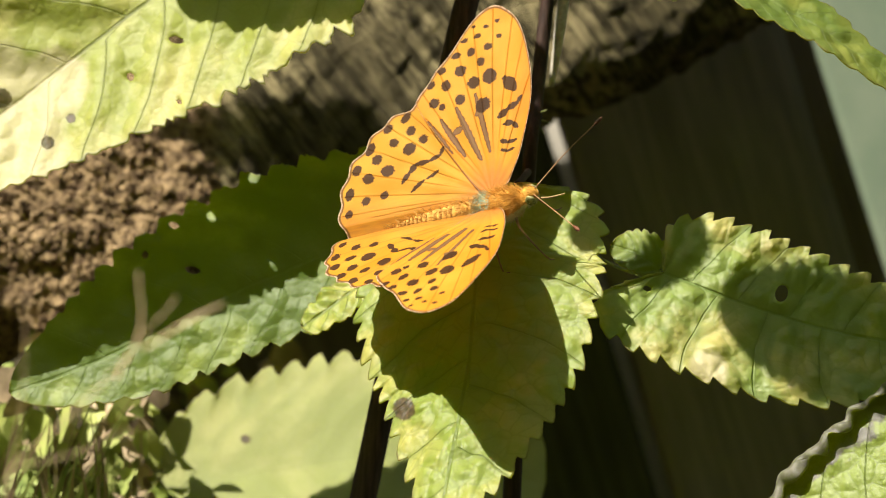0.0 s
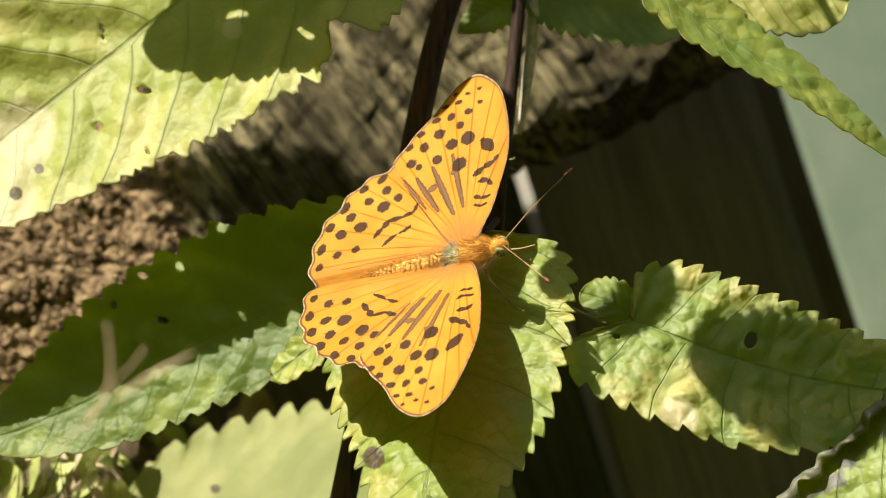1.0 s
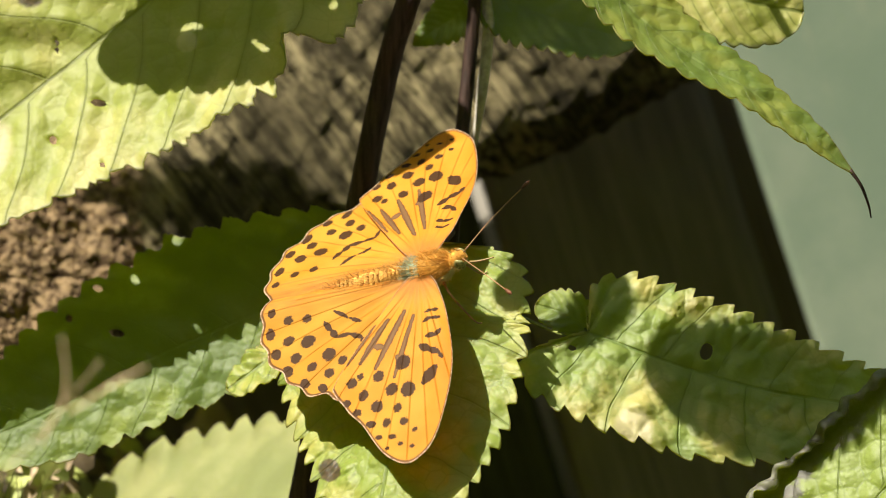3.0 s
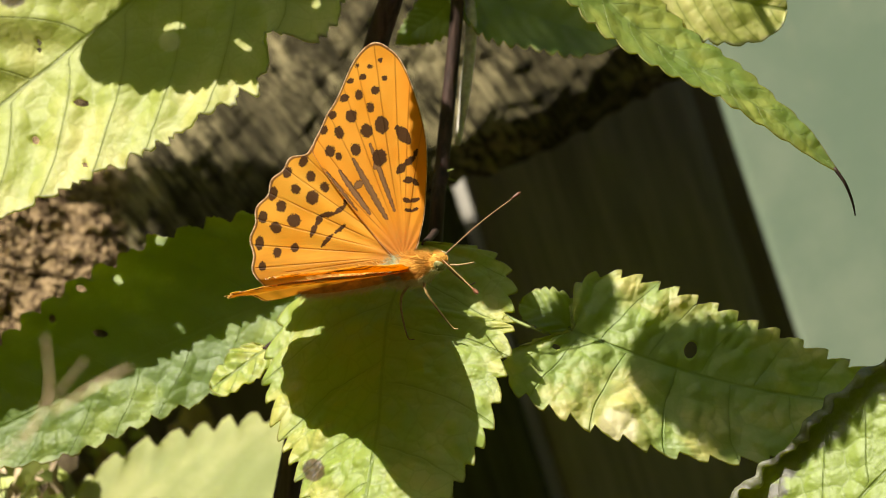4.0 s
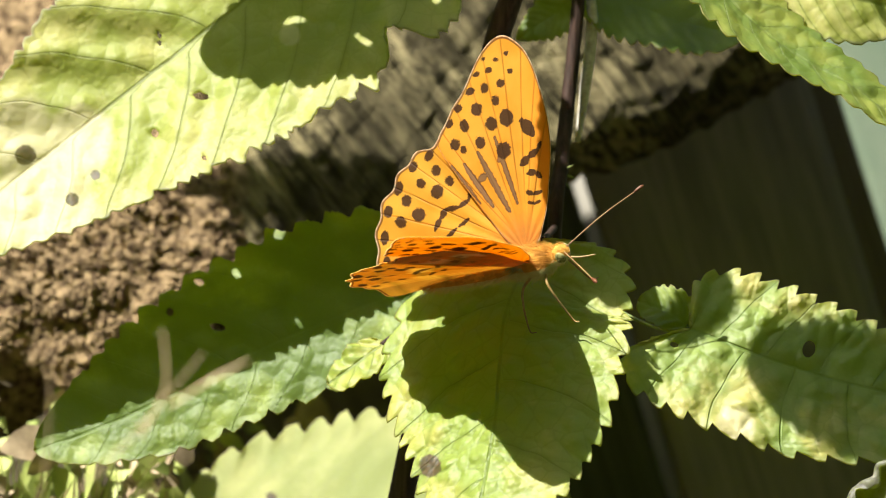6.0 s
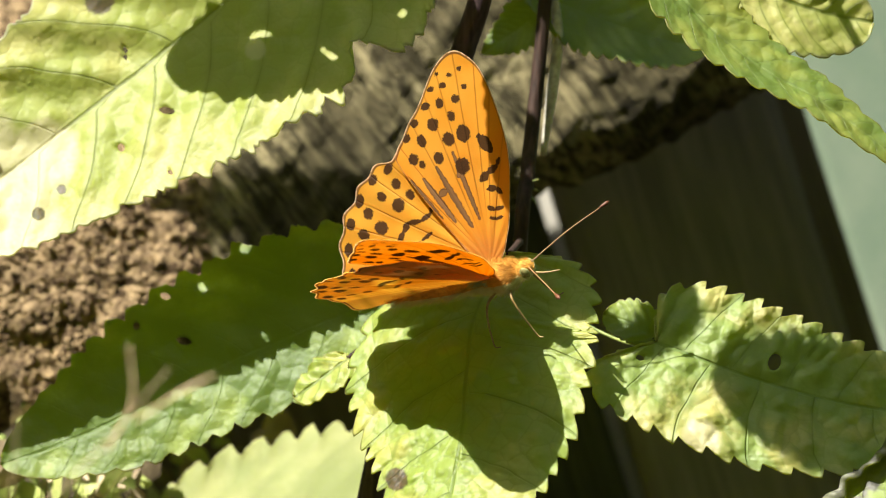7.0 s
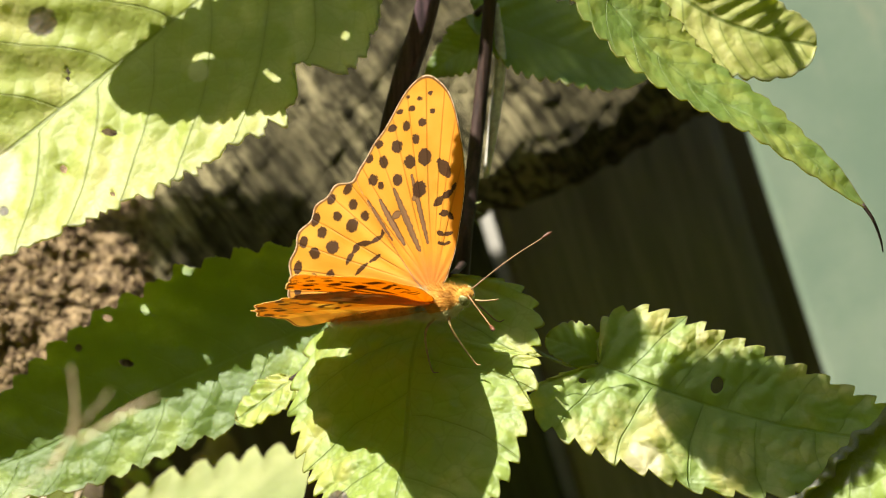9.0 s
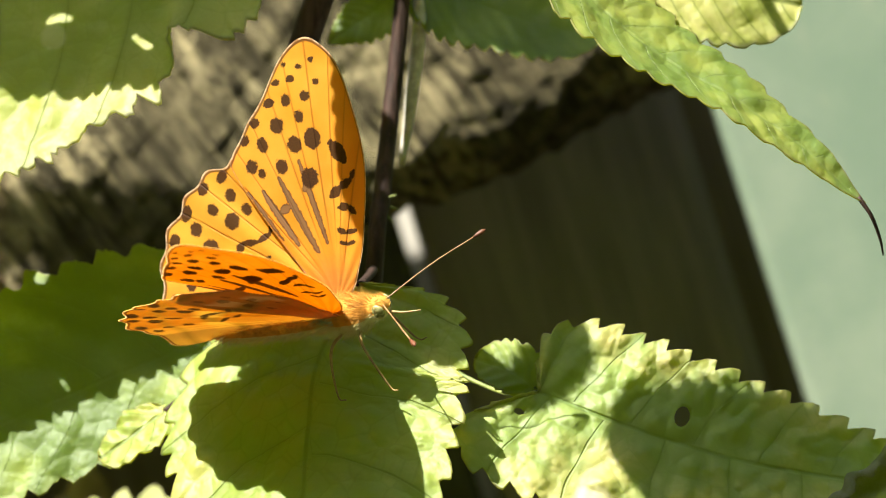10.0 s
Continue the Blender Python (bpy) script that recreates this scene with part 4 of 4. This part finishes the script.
def wing(parent, name, edge, side, spots, rims, bars, streaks, tips, under, scallop, lift):
    line = curve_points([(*p, 0) for p in edge] + [(*edge[0], 0)], 421)[:-1, :2]
    n, rings = len(line), 170
    root = np.array((-1.5, 0.3))
    out = line - root
    reach = np.hypot(out[:, 0], out[:, 1])
    ang = np.arctan2(out[:, 1], -out[:, 0])
    outer = np.clip((reach - 0.55 * reach.max()) / (0.25 * reach.max()), 0, 1)
    line = root + out * (1 + (scallop * outer * np.sin(ang * 34) / np.maximum(reach, 1))[:, None])
    frac = 1 - (1 - np.linspace(0, 1, rings + 1)[1:]) ** 1.15
    grid = root + (line - root)[None, :, :] * frac[:, None, None]
    xy = np.vstack([root[None], grid.reshape(-1, 2)])
    fr = np.concatenate([[0], np.repeat(frac, n)])
    dark, lines, smoky = np.zeros(len(xy)), np.zeros(len(xy)), np.zeros(len(xy))
    for k, (x, y, r) in enumerate(list(spots) + list(rims)):
        d = xy - (x, y)
        o = np.array((x, y)) - root
        o /= np.hypot(*o)
        a, b = d @ o, d @ np.array((-o[1], o[0]))
        st = 1.12 if k < len(spots) else 0.8
        dark = np.maximum(dark, np.clip(0.5 + (r * (0.93 if k < len(spots) else 1.1) - np.hypot(a / st, b * (1.05 if k % 2 else 0.92))) * 1.1, 0, 1))
    for k, (x0, y0, x1, y1, r) in enumerate(list(bars) + list(streaks)):
        p, q = np.array((x0, y0)), np.array((x1, y1))
        t = np.clip(((xy - p) @ (q - p)) / ((q - p) @ (q - p)), 0, 1)
        d = np.hypot(*(xy - p - t[:, None] * (q - p)).T)
        wob = r * (0.35 + 0.95 * np.sin(0.25 + t * 2.6))
        shade = np.clip(0.5 + (wob - d) * 1.5, 0, 1)
        if k < len(bars):
            dark = np.maximum(dark, shade)
        else:
            smoky = np.maximum(smoky, shade)
    for x, y in tips:
        p, q = root + (0.5, 0.5), np.array((x, y), float)
        t = np.clip(((xy - p) @ (q - p)) / ((q - p) @ (q - p)), 0, 1)
        bow = p + t[:, None] * (q - p)
        d = np.hypot(*(xy - bow).T)
        lines = np.maximum(lines, np.clip(1.2 - d / 0.13, 0, 1) * np.clip((t - 0.15) * 4, 0, 1))
    far = np.hypot(*(xy - root).T)
    rim = np.clip(1 - (1 - fr) * np.concatenate([[1], np.tile(reach, rings)]) / 1.0, 0, 1)
    rootness = np.clip(1.25 - far / 9, 0, 1)
    costa = np.clip((xy[:, 0] - 0.5) / 4, 0, 1)
    band = np.clip(1 - np.abs(far - 15.0 - 2 * np.sin(np.arctan2(xy[:, 1], -xy[:, 0]) * 5)) / 2.2, 0, 1) + np.clip(1 - np.abs(far - 24) / 1.5, 0, 1) * 0.6
    z = lift * np.sin(np.clip(far / 34, 0, 1) * 2.4) - 0.0012 * (xy[:, 0] + 8) ** 2 * np.clip(far / 30, 0, 1)
    z += 0.12 * np.sin(np.arctan2(xy[:, 1] - 0.3, -xy[:, 0] - 1.5) * 22) * np.clip(far / 12, 0, 1)
    below = np.clip(-xy[:, 1], 0, None)
    z = z - 0.4 * below
    xy = np.column_stack([xy[:, 0], np.where(xy[:, 1] < 0, xy[:, 1] * 0.8, xy[:, 1])])
    flip = np.array((1, side, 1.0))
    top = np.column_stack([xy, z]) * flip
    low = np.column_stack([xy, z - 0.07]) * flip
    faces = []
    m = len(top)
    for a in range(n):
        b = (a + 1) % n
        f = [(0, 1 + a, 1 + b)]
        for k in range(rings - 1):
            f.append((1 + k * n + a, 1 + (k + 1) * n + a, 1 + (k + 1) * n + b, 1 + k * n + b))
        faces += f
    if side > 0:
        faces = [q[::-1] for q in faces]
    down = [tuple(i + m for i in q[::-1]) for q in faces]
    two = lambda v: np.concatenate([v, v])
    wuv = np.column_stack([xy * flip[:2], np.full(m, 0.0 if side > 0 else 40.0)])
    hinge = ORIGIN[parent.name] + (0, 1.2 * side, 1.5)
    if name == "hindwing":
        top[:, 2] -= 0.45
        low[:, 2] -= 0.45
    ob = solid(name, np.vstack([top, low]) + hinge, faces + down, [WING_UP, under], parent, hinge, slots=[0] * len(faces) + [1] * len(down),
               attrs={"dark": two(dark), "smoky": two(smoky), "line": two(lines), "root": two(rootness), "costa": two(costa), "rim": two(rim), "gleam": two(np.clip(1.6 - np.abs(far - 17.0) / 1.6, 0, 1) * (np.sin(np.arctan2(xy[:, 1], -xy[:, 0]) * 14) > -0.3)), "band": two(np.clip(band, 0, 1)), "inner": two(np.clip(1.1 - np.maximum(xy[:, 1] + 1, 0) / 6, 0, 1)), "wuv": np.vstack([wuv, wuv])})
    return ob


def furry(parent, name, rings, mats, hairs, length, seed, label="", flat=(1.0, 1.0), slot_of=None):
    """A body piece of round sections (x, z, radius) with hairs lying back over it."""
    rng = random.Random(seed)
    o = ORIGIN[parent.name]
    pts = np.array(rings, float)
    fine = curve_points(pts, 26)
    verts, faces, slots = [], [], []
    ring = 20
    for x, z, r in fine:
        for j in range(ring):
            a = 2 * math.pi * j / ring
            verts.append((x, max(r, 0.05) * math.cos(a) * flat[0], z + max(r, 0.05) * math.sin(a) * flat[1]))
    for i in range(25):
        for j in range(ring):
            k = (j + 1) % ring
            faces.append((i * ring + j, i * ring + k, (i + 1) * ring + k, (i + 1) * ring + j))
            slots.append(slot_of(fine[i][0], math.sin(2 * math.pi * (j + 0.5) / ring), rng) if slot_of else 0)
    faces += [tuple(range(ring)), tuple(25 * ring + j for j in range(ring))[::-1]]
    slots += [0, 0]
    for _ in range(hairs):
        i = rng.uniform(0.5, 24)
        x, z, r = fine[int(i)]
        a = rng.uniform(0, 2 * math.pi)
        c = np.array((x, r * math.cos(a) * flat[0], z + r * math.sin(a) * flat[1]))
        d = np.array((-0.8 + rng.gauss(0, 0.3), math.cos(a) * 0.7 + rng.gauss(0, 0.25), math.sin(a) * 0.7 + rng.gauss(0, 0.25)))
        d = d / np.linalg.norm(d) * length * rng.uniform(0.5, 1.2)
        s = np.cross(d, (rng.gauss(0, 1), rng.gauss(0, 1), rng.gauss(0, 1)))
        s = s / np.linalg.norm(s) * 0.035
        k = len(verts)
        verts += [c - s, c + s, c + d]
        faces.append((k, k + 1, k + 2))
        slots.append(slot_of(x, math.sin(a), rng) if slot_of else 0)
    return solid(name, np.array(verts) + o, faces, mats, parent, None, label, slots=slots)


def butterfly():
    b = thing("butterfly", (4.3, 0.0, -3.6), "orange butterfly with brown-black spots basking on the leaf", "butterfly")
    o = ORIGIN[b.name]
    fore_tips = [(5.0, 22.0), (3.6, 29.5), (1.2, 34.6), (-2.4, 36.4), (-6.2, 34.5), (-9.0, 30.4), (-12.2, 26.2), (-15.0, 22.2), (-14.0, 17.0)]
    hind_tips = [(-14.0, 19.5), (-18.4, 20.2), (-22.6, 18.4), (-26.2, 14.6), (-29.0, 10.4), (-30.2, 6.0), (-30.0, 2.0), (-24.0, 0.6)]
    wings = {}
    for side, word in ((1, "left"), (-1, "right")):
        fore = wing(b, "forewing", FORE_EDGE, side, FORE_SPOTS, FORE_RIM_SPOTS, FORE_BARS, FORE_STREAKS, fore_tips, WING_FORE_UNDER, 0.10, 0.9)
        hind = wing(b, "hindwing", HIND_EDGE, side, HIND_SPOTS, HIND_RIM_SPOTS, HIND_BARS, [], hind_tips, WING_HIND_UNDER, 0.4, 0.1)
        wings[side] = (fore, hind)

    def coat(x, up, rng):
        if up < 0.05:
            return 2
        return 1 if (x < -1.5 and rng.random() < 0.75) else 0

    furry(b, "thorax", [(-4.5, 0.2, 1.2), (-2.5, 0.3, 2.2), (0.5, 0.4, 2.6), (3.0, 0.5, 2.2), (4.6, 0.8, 1.2)], [FUR, FUR_GREEN, FUR_BELLY], 4200, 1.6, 3, "tawny furry thorax with a green sheen", slot_of=coat)
    furry(b, "abdomen", [(-3.5, 0.2, 1.5), (-8.0, -0.1, 1.9), (-14.0, -0.5, 1.7), (-19.0, -0.9, 1.2), (-22.5, -1.2, 0.35)], [FUR_DARK, FUR_GREEN, FUR_BELLY], 4200, 1.6, 5, "brown-orange furry abdomen", slot_of=lambda x, up, rng: 2 if up < -0.2 else 0)
    head = furry(b, "head", [(4.0, 0.9, 0.9), (5.0, 1.2, 1.55), (6.2, 1.4, 1.5), (7.0, 1.4, 0.8), (7.3, 1.4, 0.2)], [FUR, FUR_GREEN, FUR_BELLY], 700, 0.9, 6, "tawny furry head", slot_of=coat)
    for sd in (1, -1):
        bm = bmesh.new()
        bmesh.ops.create_uvsphere(bm, u_segments=20, v_segments=14, radius=1.0)
        vs = [np.array(v.co) * (0.95, 0.6, 1.1) + (5.9, 1.25 * sd, 1.4) + o for v in bm.verts]
        fs = [tuple(v.index for v in f.verts) for f in bm.faces]
        bm.free()
        solid("eye", vs, fs, EYE, head, None, "mottled green compound eye")
    for end, bend in FEELERS:
        root = np.array((6.6, 0.5 if end[1] > 0 else -0.5, 2.1))
        e = np.array(end)
        mid = (root + e) / 2 + bend
        v, f = tube([o + root, o + mid, o + e], (0.10, 0.085, 0.085), 22, 8)
        feeler = solid("antenna", v, f, FEELER, b, None, "thin brown antenna")
        d = (e - mid) / np.linalg.norm(e - mid)
        v, f = tube([o + e - d * 0.6, o + e, o + e + d * 0.9, o + e + d * 1.5], (0.13, 0.30, 0.38, 0.08), 10, 8)
        solid("club", v, f, CLUB, feeler, None, "dark antenna club")
    v, f = tube([o + (7.0, -0.3, 0.6), o + (9.0, -0.2, 0.2), o + (11.5, 0.2, 0.0)], (0.22, 0.16, 0.1), 12, 8)
    solid("proboscis", v, f, LEG, b)
    for sd in (1, -1):
        for x0, knee, foot in ((2.0, (3.0, 4.0, -2.2), (5.0, 5.2, -8.6)), (-0.5, (-2.0, 4.6, -2.4), (-3.2, 6.0, -9.0))):
            pts = [o + (x0, 1.2 * sd, -1.2), o + np.array(knee) * (1, sd, 1), o + np.array(foot) * (1, sd, 1), o + np.array(foot) * (1, sd, 1) + (1.3, 0.5 * sd, -0.5)]
            v, f = tube(pts, (0.30, 0.22, 0.14, 0.09), 20, 8)
            solid("leg", v, f, LEG, b)
    return b, wings


FEELERS = [((17.2, 11.8, 3.3), (0.2, 0.3, 0.4)), ((16.2, -11.0, 3.4), (0.2, -0.3, 0.4))]


# ---- build ----
ground()
hedge()
log()
stump()
fence()
tagged(plank("lath", (52.0, 208.0, -131.5), (-14.0, 208.0, 72.5), 15.0, 3.0, LATH, None, 1.4), "pale weathered lath leaning in a gap of the fence", "lath")
tagged(plank("board", (110.4, 110.0, -123.2), (44.1, 110.0, 76.2), 150, 12, PAINT, None, 2.0), "green painted weathered board in sunlight", "board")
climbing_plant()
SLENDER, CENTRE_LEAF, RIGHT_LEAF = slender_plant()
curled_plant()
undergrowth()
straw()
BUTTERFLY, WINGS = butterfly()
cam.data.dof.use_dof = True
cam.data.dof.focus_object = BUTTERFLY
cam.data.dof.aperture_fstop = 23.0


def motions():
    walk(cam, [
        (0.0, look((0.00001, -1.3487, 0.00002), (-0.00611, 0, -0.01036), 0.61)),
        (0.5, look((-0.00000, -1.3455, -0.00000), (-0.00436, 0, -0.01263), 0.58)),
        (1.0, look((0.00000, -1.3484, 0.00000), (-0.00092, 0, -0.00215), 0.30)),
        (1.5, look((-0.00000, -1.3428, -0.00001), (-0.00166, 0, -0.00230), 0.27)),
        (2.0, look((0.00000, -1.3483, 0.00000), (-0.00067, 0, -0.00068), 0.16)),
        (2.5, look((0.00000, -1.3460, -0.00000), (-0.00000, 0, 0.00000), 0.00)),
        (3.0, look((-0.00001, -1.3481, 0.00000), (0.00661, 0, -0.00007), 0.14)),
        (3.2, look((0.00001, -1.3445, 0.00000), (0.00849, 0, 0.00105), 0.31)),
        (4.3, look((-0.00000, -1.3464, 0.00000), (0.00730, 0, -0.00224), -0.21)),
        (4.5, look((0.00000, -1.3449, -0.00000), (0.00455, 0, -0.00550), -0.23)),
        (5.0, look((-0.00001, -1.3397, -0.00006), (-0.00298, 0, -0.01184), 0.15)),
        (5.5, look((-0.00005, -1.3380, -0.00009), (-0.00893, 0, -0.01531), 0.42)),
        (6.0, look((-0.00002, -1.3439, -0.00000), (-0.01055, 0, -0.00095), 0.48)),
        (6.2, look((-0.00001, -1.3450, -0.00000), (-0.00790, 0, -0.00014), 0.48)),
        (7.3, look((-0.00000, -1.3456, 0.00000), (-0.00450, 0, 0.00171), 0.39)),
        (7.5, look((-0.00001, -1.3428, 0.00000), (-0.00500, 0, 0.00085), 0.48)),
        (8.0, look((-0.00002, -1.3426, -0.00001), (-0.00672, 0, -0.00281), 0.56)),
        (8.5, look((-0.00001, -1.3416, -0.00001), (-0.00342, 0, -0.00376), 0.61)),
        (9.0, look((0.00000, -1.3449, 0.00000), (0.00477, 0, 0.00524), 0.49)),
        (9.5, look((0.00038, -1.3105, 0.00019), (0.01444, 0, 0.00716), 0.31)),
        (10.0, look((0.00315, -1.1065, 0.00102), (0.01769, 0, 0.00572), 0.44)),
    ], [(0.0, 1.2, 7400, 6), (3.2, 1.2, 7400, 6), (4.5, 1.38, 7300, 5), (5.5, 1.58, 6900, 4), (8.5, 1.6, 6900, 4), (9.5, 1.72, 6900, 4), (10.0, 1.95, 6900, 4)])
    flight = [
        (0.0, pose(0.00386, 0, -0.00304, 50.9, -10.5, -22.8), 12, 22, 22),
        (0.5, pose(0.00388, 0, -0.00286, 51.0, -11.8, -24.4), 3, 8, 8),
        (1.0, pose(0.00404, 0, -0.00358, 50.8, -10.2, -22.6), 3, 5, 5),
        (1.5, pose(0.00429, 0, -0.00287, 50.9, -11.8, -23.0), -6, 1, 1),
        (2.0, pose(0.00379, 0, -0.00343, 50.9, -10.1, -22.5), -4, -2, -2),
        (2.5, pose(0.00469, 0, -0.00388, 50.6, -10.2, -20.3), -7, -6, -6),
        (3.0, pose(0.00450, 0, -0.00367, 50.6, -10.5, -20.3), -13, -10, -10),
        (3.2, pose(0.00473, 0, -0.00363, 50.8, -11.1, -21.8), -15, -11, -11),
        (4.3, pose(0.00419, 0, -0.00399, 41.5, -5.9, -27.5), 60, 53, 55),
        (4.5, pose(0.00499, 0, -0.00351, 42.0, -8.1, -25.1), 43, 42, 44),
        (5.0, pose(0.00512, 0, -0.00367, 41.6, -10.0, -28.1), 41, 39, 40),
        (5.5, pose(0.00473, 0, -0.00379, 41.2, -8.1, -27.3), 45, 51, 58),
        (6.0, pose(0.00490, 0, -0.00329, 41.3, -7.7, -28.5), 46, 47, 49),
        (6.2, pose(0.00490, 0, -0.00333, 41.7, -7.8, -28.8), 43, 43, 44),
        (7.3, pose(0.00471, 0, -0.00354, 40.8, -6.9, -29.5), 57, 50, 54),
        (7.5, pose(0.00486, 0, -0.00359, 40.5, -7.2, -28.9), 57, 50, 54),
        (8.0, pose(0.00419, 0, -0.00412, 41.0, -3.2, -31.5), 57, 51, 56),
        (8.5, pose(0.00452, 0, -0.00420, 40.2, -0.9, -32.6), 64, 55, 60),
        (9.0, pose(0.00430, 0, -0.00404, 41.7, -4.0, -31.7), 42, 47, 50),
        (9.5, pose(0.00470, 0, -0.00384, 41.2, -4.9, -30.6), 45, 47, 51),
        (10.0, pose(0.00474, 0, -0.00374, 40.1, -4.4, -31.4), 55, 49, 56),
    ]
    walk(BUTTERFLY, [(row[0], row[1]) for row in flight])
    # left pair, right hindwing, right forewing: degrees above flat
    for side, pair in WINGS.items():
        for k, w in enumerate(pair):
            use = 2 if side > 0 else (4 if k == 0 else 3)
            walk(w, [(row[0], pose(0, 1.2 * side * MM, 1.5 * MM, side * (row[use] - (2.0 if use == 4 and row[4] > 30 else 0)), 0, 0)) for row in flight])


motions()
